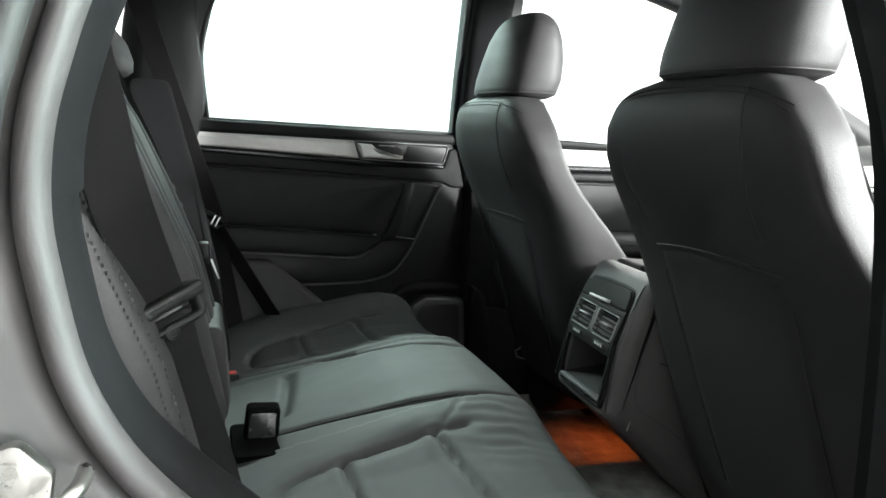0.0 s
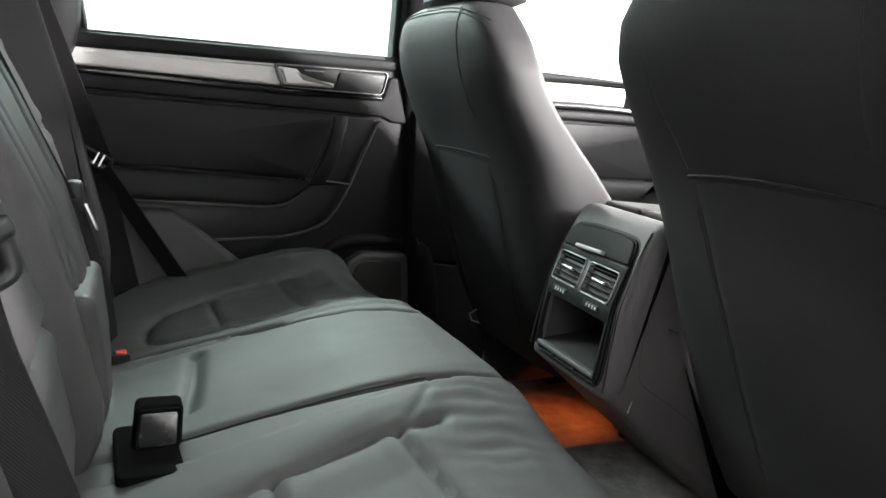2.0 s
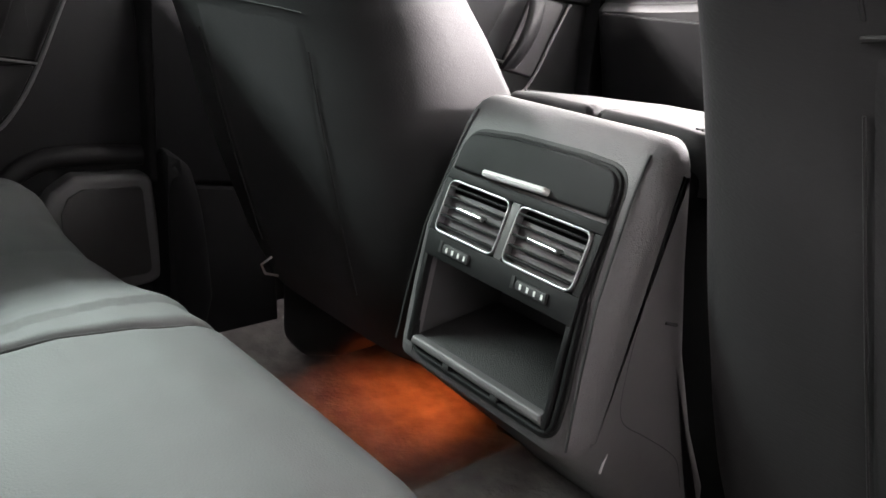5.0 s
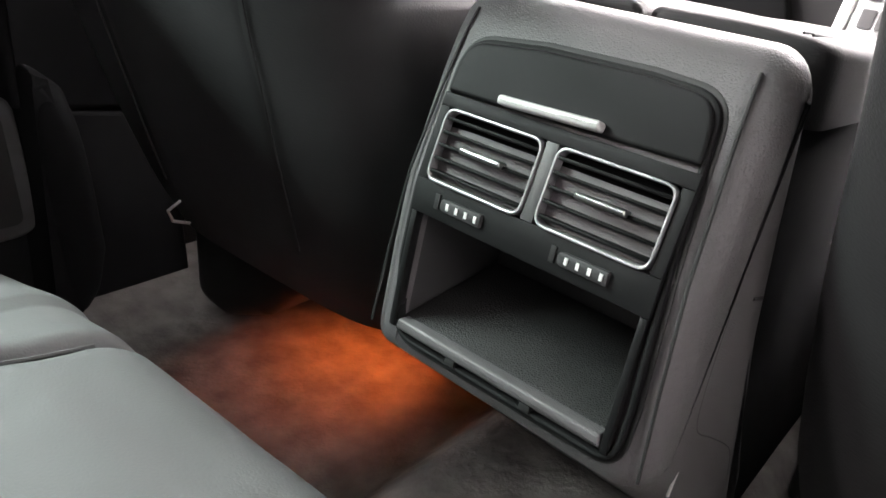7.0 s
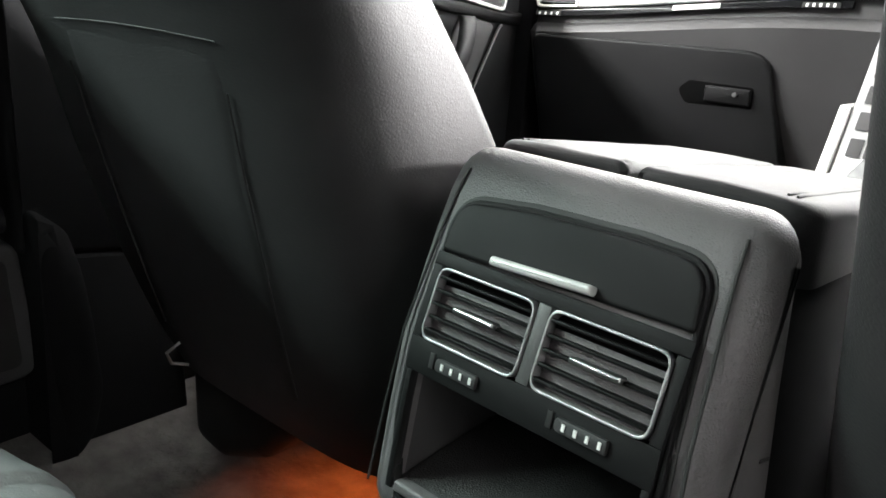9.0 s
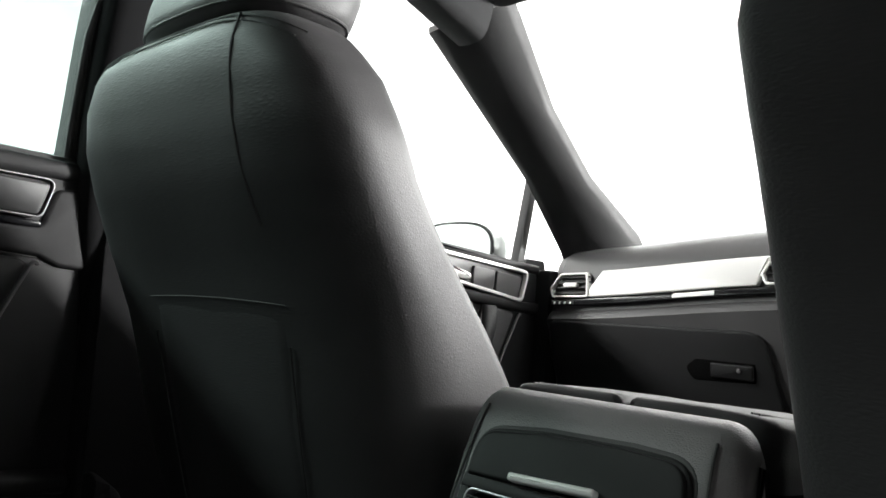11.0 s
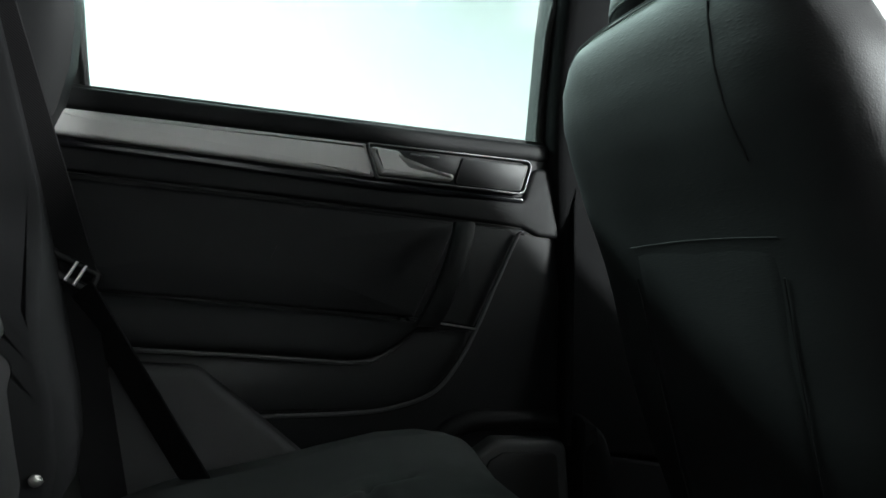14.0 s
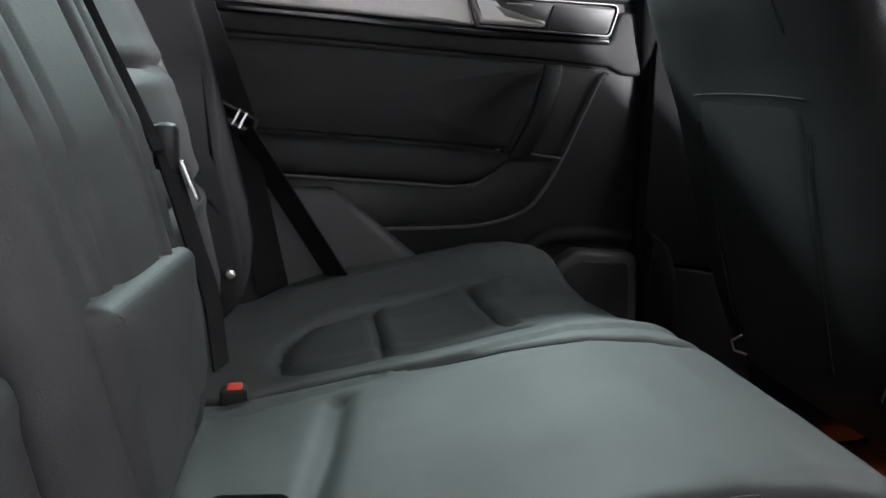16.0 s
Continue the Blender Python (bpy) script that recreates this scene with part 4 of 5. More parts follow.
# groove and frame of the rear panel
outer = rpoly([(-0.095, 0.4005), (0.085, 0.3985), (0.0925, 0.455), (0.0925, 0.500), (0.0890, 0.5975), (0.030, 0.6030), (-0.040, 0.6040), (-0.0865, 0.6015), (-0.0940, 0.500), (-0.0965, 0.440)], [0.02, 0.024, 0.03, 0.1, 0.024, 0.05, 0.05, 0.024, 0.1, 0.03], 8)
outer = dense(outer, 0.02)
inner = inset(outer, 0.0030)
part("panel_groove", ring_slab(outer, inset(outer, 0.0028), -0.004, 0.0006, 0.0004, face), RUBBER, console, "dark joint round the panel")
panel = part("panel_frame", ring_slab(inner, inset(inner, 0.0038), -0.004, 0.004, 0.0018, face), PANEL_BLACK, console)
# upper flap
fl = rpoly([(-0.0845, 0.5655), (0.0850, 0.5625), (0.0830, 0.5920), (0.028, 0.5970), (-0.038, 0.5980), (-0.0805, 0.5955)], [0.003, 0.003, 0.022, 0.05, 0.05, 0.022], 7)
fl = dense(fl, 0.02)
part("flap", slab(fl, -0.002, 0.0068, 0.002, 3, face), PANEL_BLACK, console, "dark lidded flap")
part("flap_bar", slab(rpoly([(-0.0275, 0.5656), (0.042, 0.5634), (0.042, 0.5686), (-0.0275, 0.5708)], 0.0022), 0.006, 0.0150, 0.0026, 4, face), ALU, console, "satin metal grip bar")
# vent carrier
vc = dense(rpoly([(-0.087, 0.4895), (0.087, 0.4895), (0.087, 0.5620), (-0.087, 0.5620)], 0.003), 0.02)
# flat backing, near-black to imitate the shaded depth behind the slats
part("vent_carrier", slab(vc, -0.006, 0.001, 0.001, 1, face), VENT_BLACK, console)


def bar(u0, u1, z0, z1, d0, d1, b=0.001):
    return slab(dense([(u0, z0), (u1, z0), (u1, z1), (u0, z1)], 0.02), d0, d1, b, 2, face)


part("vent_surround", bar(-0.087, 0.087, 0.4895, 0.5110, 0.0, 0.0062), PANEL_BLACK, console)
part("vent_surround", bar(-0.087, 0.087, 0.5540, 0.5620, 0.0, 0.0062), PANEL_BLACK, console)
part("vent_surround", bar(0.0795, 0.087, 0.5110, 0.5540, 0.0, 0.0062), PANEL_BLACK, console)
part("vent_surround", bar(-0.087, -0.0795, 0.5110, 0.5540, 0.0, 0.0062), PANEL_BLACK, console)
part("vent_divider", bar(-0.0048, 0.0040, 0.5110, 0.5540, 0.0, 0.0070), DOOR_RIM, console, "grey divider")
for sgn in (1, -1):
    a0, a1 = (0.0045, 0.0795) if sgn > 0 else (-0.0795, -0.0050)
    fr = dense(rpoly([(a0, 0.5110), (a1, 0.5110), (a1, 0.5540), (a0, 0.5540)], 0.008, 5), 0.02)
    vent = part("air_vent", ring_slab(fr, inset(fr, 0.0017), 0.0, 0.0085, 0.0007, face), SILVER_GREY, console, "chrome rimmed air vent")
    for k in range(5):
        z = 0.5165 + 0.0078 * k
        part("slat", bar(a0 + 0.002, a1 - 0.002, z - 0.0010, z + 0.0010, 0.0005, 0.0078, 0.0006), VENT_SLAT, vent)
    c = (a0 + a1) / 2
    tab = part("vent_tab", slab(rpoly([(c - 0.016, 0.5310), (c + 0.016, 0.5310), (c + 0.016, 0.5350), (c - 0.016, 0.5350)], 0.0016), 0.004, 0.0125, 0.0018, 3, face), CHROME, vent, "chrome vent tab")
# wheels under the vents
for c in (0.0455, -0.0435):
    wh = part("vent_wheel", slab(rpoly([(c - 0.0165, 0.4965), (c + 0.0165, 0.4965), (c + 0.0165, 0.5045), (c - 0.0165, 0.5045)], [0.001, 0.004, 0.004, 0.001]), 0.004, 0.0088, 0.0012, 2, face), GREY_TRIM, console, "grey ribbed wheel")
    for q in range(4):
        u = c - 0.0125 + 0.0075 * q
        part("tick", bar(u - 0.0011, u + 0.0011, 0.4985, 0.5025, 0.008, 0.0093, 0.0002), WHITE_MARK, wh)
    part("wheel_stop", bar(c + 0.0185, c + 0.0225, 0.4960, 0.5055, 0.004, 0.0071, 0.0006), RUBBER, console)
# open compartment
w, z0, z1, dp = 0.0825, 0.4135, 0.4880, 0.10


def cub(u, z, d):
    x = interp(FACE, z)[0]
    return (x + TW * u + d, YC + u, z)


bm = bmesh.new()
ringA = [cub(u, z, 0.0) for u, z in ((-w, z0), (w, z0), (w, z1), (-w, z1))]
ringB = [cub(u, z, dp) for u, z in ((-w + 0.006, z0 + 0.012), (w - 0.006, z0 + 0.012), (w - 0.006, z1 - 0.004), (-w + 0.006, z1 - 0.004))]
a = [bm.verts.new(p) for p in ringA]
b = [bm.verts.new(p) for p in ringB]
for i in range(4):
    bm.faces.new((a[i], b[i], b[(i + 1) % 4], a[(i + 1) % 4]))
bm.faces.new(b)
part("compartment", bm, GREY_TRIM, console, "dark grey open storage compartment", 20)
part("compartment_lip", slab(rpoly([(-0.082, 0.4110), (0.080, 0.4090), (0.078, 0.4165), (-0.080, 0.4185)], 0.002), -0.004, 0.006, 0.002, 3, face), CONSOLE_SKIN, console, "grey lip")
for u in (-0.03, 0.03):
    part("lip_clip", bar(u - 0.004, u + 0.004, 0.4050, 0.4105, 0.0, 0.0052, 0.0008), RUBBER, console)
part("compartment_rim", bar(-0.0865, -0.0815, 0.409, 0.4895, -0.002, 0.0055, 0.0015), PLASTIC, console)
part("compartment_rim", bar(0.0815, 0.0865, 0.409, 0.4895, -0.002, 0.0055, 0.0015), PLASTIC, console)
part("compartment_mat", slab(rpoly([(-0.079, 0.004), (0.079, 0.004), (0.075, 0.098), (-0.075, 0.098)], 0.006), 0.0, 0.0022, 0.0008, 2, lambda a, b, d: Vector(cub(a, z0 + 0.0005, b)) + Vector((0, 0, 0.12 * b + d))), RIBBED, console, "dark grey ribbed rubber mat")
# padded lids on top, puckered where they meet


def lid_at(a, b, d):
    tuck = math.exp(-(b / 0.012) ** 2) * math.exp(-((a - 0.956) / 0.025) ** 2)
    z = d - 0.10 * (a - 0.955) - 0.9 * max(0, abs(b) - 0.05) ** 2 + (0.0012 * math.sin(a * 900) * tuck + 0.0008 * noise.noise(Vector((a * 22, b * 22, 2)))) * (d > 0.608)
    return (a + TW * b + 0.002 * math.sin(b * 1500) * tuck, YC + b, z)


for sgn, y0, y1 in ((1, 0.002, 0.110), (-1, -0.002, -0.112)):
    pl = rpoly([(0.954, y0), (0.954, y1), (1.255, y1), (1.255, y0)], [0.012, 0.024, 0.02, 0.006], 6)
    ob = part("armrest_lid", slab(dense(pl, 0.012), 0.583, 0.6290, 0.008, 6, lid_at, dome=0.003), LEATHER, console, "padded black leather armrest lid", 60)
    for off in (0.0, 0.005):
        part("lid_seam", tube([lid_at(x, y1 - sgn * (0.017 + off), 0.6297) for x in np.linspace(0.968, 1.22, 20)], 0.0008, 6), STITCH, ob)
sm = curve_points([(0.928, 0.60, 0), (0.918, 0.566, 0), (0.904, 0.504, 0), (0.897, 0.446, 0), (0.903, 0.412, 0), (0.94, 0.385, 0), (0.979, 0.358, 0), (1.005, 0.335, 0), (1.022, 0.30, 0)], 6)
part("side_joint", tube([(p.x - TW * 0.12, YC - 0.1125, p.y) for p in sm], 0.0007, 6), RUBBER, console, "dark joint line")
sc = [(0.889, 0.387), (0.886, 0.378), (0.884, 0.371)]
part("scuff", tube([(0.936 - 0.004, YC - 0.1125, 0.485), (0.950, YC - 0.1125, 0.479)], 0.0016, 5), RUBBER, console, "dark scuff mark")
part("scuff", tube([(x - 0.004, YC - 0.1122, z) for x, z in sc], 0.0011, 5), ALU, console, "pale scuff mark")

# ---------- front seats ----------
#        z     rear   front  half-width
BACK = [(0.285, 0.972, 1.120, 0.190), (0.33, 0.950, 1.130, 0.205), (0.37, 0.934, 1.135, 0.215), (0.43, 0.913, 1.110, 0.221), (0.5, 0.888, 1.078, 0.225), (0.6, 0.855, 1.032, 0.228), (0.66, 0.837, 0.984, 0.229),
        (0.7, 0.821, 0.947, 0.229), (0.74, 0.800, 0.913, 0.228), (0.78, 0.780, 0.884, 0.227), (0.82, 0.766, 0.866, 0.225), (0.86, 0.757, 0.859, 0.213),
        (0.885, 0.756, 0.856, 0.193), (0.905, 0.761, 0.852, 0.172), (0.918, 0.771, 0.858, 0.145), (0.926, 0.785, 0.848, 0.110)]


def back_row(z):
    return interp(BACK, z)


def flare(v, z, out):
    """The back spreads a little towards the door below the shoulders and is drawn in above them."""
    return 1 + smooth(0.0, 0.2, v * out) * (0.13 * smooth(0.74, 0.46, z) - 0.10 * smooth(0.70, 0.82, z)) if v * out > 0 else 1 - (0.028 * smooth(0.0, 0.2, abs(v)) * smooth(0.87, 0.76, z) if out < 0 else 0)


def corner(v, out):
    """How square the rear edge is: crisper on the door's side than on the console's."""
    return 4.4 if v * out > 0 or out < 0 else 4.2


def girth(z, v, out):
    """Where the back is widest, and its depth from there to the rear: near the front on the console's side."""
    xr, xf, hw = back_row(z)
    if v * out > 0 or out < 0:
        return (xr + xf) / 2, (xf - xr) / 2, (xf - xr) / 2, hw
    return xf - 0.02, xf - 0.02 - xr, 0.02, hw - 0.006 - 0.012 * smooth(0.80, 0.90, z)


def seat_rear(v, z, d=0.0, out=1):
    """A point of the seat's rear face at v across and height z, d proud of it."""
    cx, rx, _, hw = girth(z, v, out)
    n = corner(v, out)
    v0 = v / flare(v, z, out)
    return Vector((cx - (rx + d) * max(0.0, 1 - min(1, abs(v0) / hw) ** n) ** (1 / n), v, z))


def bolster_edge(s, z, out):
    """A point on the flank just behind the bolster's front edge."""
    cx, rr, rf, hw = girth(z, s, out)
    if s * out < 0 < out:
        return Vector((cx, s * (hw + 0.0004), z))
    c = (rf - 0.018) / rf
    return Vector((cx + rf * c, s * hw * flare(s * hw, z, out) * (1 - c ** 4.6) ** (1 / 4.6), z))


def pocket_w(z, pz, pw, way, out):
    """Half-width of the map pocket: it narrows downwards on the console's side and widens on the door's."""
    f = (pz - z) / (pz - 0.352)
    if out < 0 and way < 0:
        return pw - 0.016 - 0.050 * f
    return pw + (0.030 if way > 0 else -0.036) * f


def front_seat(pz, pw, out):
    """pz: height of the map pocket's hem; pw: its half-width there; out: side facing the door."""
    seat = thing("front_seat", "black leather front car seat with seat-back pocket", "car seat", "front seats")
    rings = []
    zs = [0.285 + (0.926 - 0.285) * i / 49 for i in range(50)]
    for z in zs:
        ring = []
        for j in range(72):
            a = 2 * math.pi * j / 72
            c, s = math.cos(a), math.sin(a)
            e = 2 / corner(s, out) if c < 0 else 2 / 4.6
            cx, rr, rf, hw = girth(z, s, out)
            rx = rr if c < 0 else rf
            px, py = cx + rx * math.copysign(abs(c) ** e, c), hw * math.copysign(abs(s) ** e, s)
            if c > 0:  # hollow between the front bolsters
                px -= 0.05 * max(0, 1 - (abs(py) / (0.72 * hw)) ** 3) * smooth(0.92, 0.8, z)
            if c > 0 and s > 0:  # side bolster carried forward, unseen, to block lamp light
                px += (0.11 if out > 0 else 0.09) * s ** 1.3 * smooth(0.90, 0.80, z)
            px += 0.0016 * noise.noise(Vector((py * 14, z * 14, 3.0)))
            py *= flare(py, z, out)
            ring.append((px, py, z))
        rings.append(ring)
    part("backrest", loft(rings), LEATHER, seat, "", 60)
    # seam lines of the back
    for s in (1, -1):
        line = ((0.106, 0.9105), (0.111, 0.905), (0.114, 0.88), (0.114, 0.85), (0.112, 0.81), (0.112, 0.77), (0.115, 0.74)) if s < 0 else ((0.152, 0.83), (0.142, 0.79), (0.131, 0.755), (0.124, 0.737), (0.118, 0.710))
        up = [] if s > 0 and out > 0 else [seat_rear(s * v, z, 0.0002, out) for v, z in line]
        if up:
            part("back_seam", tube(curve_points(up, 5), 0.0012, 6), STITCH, seat)
        lo = [seat_rear(s * pocket_w(z, pz, pw, s * out, out), z, 0.0022, out) for z in (pz - 0.035, 0.62, 0.55, 0.47, 0.40, 0.36)]
        part("pocket_seam", tube(curve_points(lo, 5), 0.0010, 6), LEATHER, seat)
        if s * out < 0 < out:
            continue
        pip = [bolster_edge(s, z, out) for z in (0.36, 0.45, 0.54, 0.62, 0.70, 0.77, 0.83, 0.865)]
        part("bolster_piping", tube(curve_points(pip, 5), 0.0015, 6), LEATHER, seat)
    for zz, r in ((0.9125, 0.0011), (0.9065, 0.0009)):
        top = [seat_rear(v, zz - 0.022 * (abs(v) / 0.165) ** 4, 0.0, out) for v in np.linspace(-0.168, 0.168, 33)]
        part("shoulder_seam", tube(top, r, 6), STITCH, seat)
    # map pocket panel
    bow = 0.003 if out > 0 else 0.008
    bm = bmesh.new()
    nu, nv = 24, 26
    grid = []
    for i in range(nv + 1):
        f = i / nv
        row = []
        for j in range(nu + 1):
            g = 2 * j / nu - 1
            ztop = pz + bow * (1 - g * g)
            z = 0.352 + (ztop - 0.352) * f
            w = pocket_w(z, pz, pw, g * out, out)
            edge = min(1.0, (1 - abs(g)) * 9, (1 - f) * 14)
            row.append(bm.verts.new(seat_rear(g * w, z, -0.002 + (0.0032 if out > 0 else 0.005) * edge ** 0.5, out)))
        grid.append(row)
    for i in range(nv):
        for j in range(nu):
            bm.faces.new((grid[i][j], grid[i][j + 1], grid[i + 1][j + 1], grid[i + 1][j]))
    part("map_pocket", bm, LEATHER, seat, "black leather map pocket", 60)
    # far hem finer and in a darker colour, to take away its highlight
    part("pocket_hem", tube([seat_rear(pocket_w(pz, pz, pw, g * out, out) * g, pz + bow * (1 - g * g), 0.0020, out) for g in np.linspace(-1, 1, 25)], 0.0006 if out > 0 else 0.0016, 8), STITCH if out > 0 else LEATHER, seat)
    # head restraint
    HR = [(0.921, 0.790, 0.885, 0.105), (0.925, 0.774, 0.898, 0.117), (0.935, 0.768, 0.908, 0.123), (0.96, 0.772, 0.916, 0.125), (1.0, 0.783, 0.919, 0.121),
          (1.04, 0.797, 0.914, 0.114), (1.065, 0.810, 0.905, 0.106), (1.082, 0.822, 0.894, 0.093), (1.092, 0.835, 0.88, 0.07)]
    rings = []
    for i in range(27):
        z = 0.921 + (1.092 - 0.921) * i / 26
        xr, xf, hw = interp(HR, z)
        cx, rx = (xr + xf) / 2, (xf - xr) / 2
        rings.append([(cx + rx * math.copysign(abs(math.cos(t)) ** 0.72, math.cos(t)), hw * math.copysign(abs(math.sin(t)) ** 0.72, math.sin(t)), z) for t in [2 * math.pi * j / 48 for j in range(48)]])
    hr = part("head_restraint", loft(rings), LEATHER, seat, "black leather head restraint", 60)
    xr, xf, hw = interp(HR, 0.931)
    part("restraint_seam", tube([((xr + xf) / 2 + ((xf - xr) / 2 + 0.0005) * math.copysign(abs(math.cos(t)) ** 0.72, math.cos(t)), (hw + 0.0005) * math.copysign(abs(math.sin(t)) ** 0.72, math.sin(t)), 0.931) for t in [2 * math.pi * j / 60 for j in range(60)]], 0.0015, 6, closed=True), STITCH, hr)
    for s in (1, -1):
        part("restraint_post", cylinder((0.83, s * 0.07, 0.905), (0.05, 0, 1), 0.007, 0.03, 12), PLASTIC, seat)
    # cushion, base and rails
    pl = rpoly([(1.02, -0.195), (1.12, -0.205), (1.52, -0.235), (1.55, 0.235), (1.12, 0.205), (1.02, 0.195)], 0.03)
    part("cushion", slab(pl, 0.33, 0.47, 0.04, 5, lambda a, b, d: (a, b, d), dome=0.01), LEATHER, seat, "", 60)
    part("seat_pan", slab(rpoly([(1.03, -0.21), (1.48, -0.21), (1.48, 0.21), (1.03, 0.21)], 0.02), 0.29, 0.335, 0.008, 2, lambda a, b, d: (a, b, d)), PLASTIC, seat)
    for s in (1, -1):
        r = part("seat_rail", slab(rpoly([(1.10, 0.165), (1.50, 0.165), (1.50, 0.195), (1.12, 0.200)], 0.01), -0.018, 0.018, 0.004, 2, lambda a, b, d, s=s: (a, s * 0.19 + d, b)), RUBBER, seat)
        part("rail_foot", slab(rpoly([(1.16, 0.125), (1.22, 0.125), (1.20, 0.18), (1.17, 0.18)], 0.008), -0.022, 0.022, 0.004, 2, lambda a, b, d, s=s: (a, s * 0.19 + d, b)), PLASTIC, seat)
        part("rail_link", slab(rpoly([(1.20, 0.19), (1.25, 0.19), (1.27, 0.30), (1.20, 0.30)], 0.008), -0.008, 0.008, 0.003, 2, lambda a, b, d, s=s: (a, s * 0.17 + d, b)), PLASTIC, seat)
    part("recliner_cover", slab(rpoly([(0.98, 0.30), (1.13, 0.30), (1.13, 0.40), (1.02, 0.42)], 0.02), -0.013, 0.013, 0.005, 3, lambda a, b, d: (a, -0.205 + d, b)), PLASTIC, seat)
    cover = dense(rpoly([(out * a, b) for a, b in ((0.0, 0.30), (0.01, 0.245), (0.06, 0.195), (0.14, 0.160), (0.200, 0.168), (0.206, 0.30))], [0.004, 0.03, 0.03, 0.03, 0.03, 0.004]), 0.02)
    part("rail_cover", slab(cover, -0.10, 0.0, 0.018, 4, lambda a, b, d: (1.002 - d, a, b)), PLASTIC, seat, "black plastic rail cover", 50)
    part("pocket_clip", tube([(0.955, out * 0.14, 0.334), (0.938, out * 0.144, 0.322), (0.946, out * 0.148, 0.306), (0.965, out * 0.144, 0.300)], 0.0018, 6), SILVER_GREY, seat, "small bright clip")
    return seat


far_seat = front_seat(0.676, 0.116, 1)
far_seat.location = (0, 0.372, 0)
near_seat = front_seat(0.702, 0.134, -1)
near_seat.location = (0.004, -0.353, 0.004)

lamp = thing("footwell_lamp", "small orange footwell lamp under the seat", "lamp")
part("lamp_case", box((1.12, 0.30, 0.2722), (1.16, 0.38, 0.291), 0.003), PLASTIC, lamp)
part("lens", box((1.125, 0.31, 0.2695), (1.155, 0.37, 0.2725), 0.001), LENS, lamp, "orange lens")

# ---------- rear bench ----------
bench = thing("rear_bench", "black leather split rear bench seat with centre armrest", "bench seat")


def seam_a(x):
    return interp([(0.18, 0.212), (0.30, 0.206), (0.40, 0.190), (0.50, 0.160), (0.63, 0.122), (0.72, 0.115)], x)[0]


def seam_b(x):
    return interp([(0.18, -0.078), (0.30, -0.080), (0.40, -0.093), (0.50, -0.116), (0.578, -0.127), (0.72, -0.150)], x)[0]


def line_gap(px, py, line):
    best = 9.0
    for (ax, ay), (bx, by) in zip(line, line[1:]):
        dx, dy = bx - ax, by - ay
        t = max(0.0, min(1.0, ((px - ax) * dx + (py - ay) * dy) / (dx * dx + dy * dy)))
        best = min(best, math.hypot(px - ax - t * dx, py - ay - t * dy))
    return best


INS_L = [(0.545, 0.245), (0.40, 0.250), (0.32, 0.258), (0.298, 0.285), (0.294, 0.325), (0.302, 0.375), (0.325, 0.425), (0.405, 0.469), (0.47, 0.486), (0.528, 0.496), (0.575, 0.50)]
INS_R = [(0.560, -0.205), (0.515, -0.200), (0.46, -0.2045), (0.384, -0.212), (0.335, -0.222), (0.305, -0.238), (0.285, -0.265), (0.278, -0.31), (0.285, -0.40), (0.30, -0.45), (0.36, -0.51), (0.47, -0.56), (0.55, -0.58)]
CROSS = [[(0.402, 0.255), (0.405, 0.465)], [(0.534, 0.27), (0.529, 0.495)], [(0.386, -0.215), (0.390, -0.31), (0.392, -0.52)], [(0.515, -0.203), (0.528, -0.292), (0.541, -0.39), (0.548, -0.575)]]


def cushion_z(x, y):
    base = interp([(0.15, 0.386), (0.25, 0.388), (0.30, 0.398), (0.40, 0.425), (0.50, 0.452), (0.57, 0.466), (0.62, 0.468), (0.66, 0.462), (0.70, 0.45)], x)[0]
    a = abs(y - 0.015)
    lat = interp([(0, 0), (0.12, 0), (0.18, -0.008), (0.28, -0.032), (0.40, -0.044), (0.50, -0.038), (0.58, -0.020), (0.63, -0.024), (0.68, -0.06)], a)[0]
    z = base + lat * (0.30 + 0.70 * smooth(0.28, 0.50, x))
    if y > 0.18:
        g = line_gap(x, y, INS_L)
        z += 0.004 * smooth(0.0, 0.03, g) - 0.007 * math.exp(-(g / 0.006) ** 2)
    elif y < -0.14:
        g = line_gap(x, y, INS_R)
        z += 0.004 * smooth(0.0, 0.03, g) - 0.006 * math.exp(-(g / 0.006) ** 2)
    for c in CROSS:
        g = line_gap(x, y, c)
        if g < 0.03:
            z -= 0.0065 * math.exp(-(g / 0.0045) ** 2) - 0.002 * math.exp(-((g - 0.014) / 0.008) ** 2)
    g = line_gap(x, y, [(0.352, 0.150), (0.342, 0.07), (0.326, -0.012)])
    z -= 0.010 * math.exp(-(g / 0.010) ** 2)
    g = line_gap(x, y, [(0.580, -0.130), (0.568, -0.152), (0.548, -0.176), (0.523, -0.196)])
    z -= 0.0025 * math.exp(-(g / 0.004) ** 2)
    # gathers in the leather near the front edge
    m = math.exp(-((x - 0.60) / 0.045) ** 2) * smooth(-0.36, -0.26, y) * smooth(-0.12, -0.18, y)
    z += 0.0011 * m * math.sin((y + 0.35 * (x - 0.6)) * 2 * math.pi / 0.026 + 3 * noise.noise(Vector((x * 20, y * 20, 0))))
    z += 0.0016 * noise.noise(Vector((x * 9, y * 9, 1.3))) + 0.0005 * noise.noise(Vector((x * 28, y * 28, 4.0)))
    return z


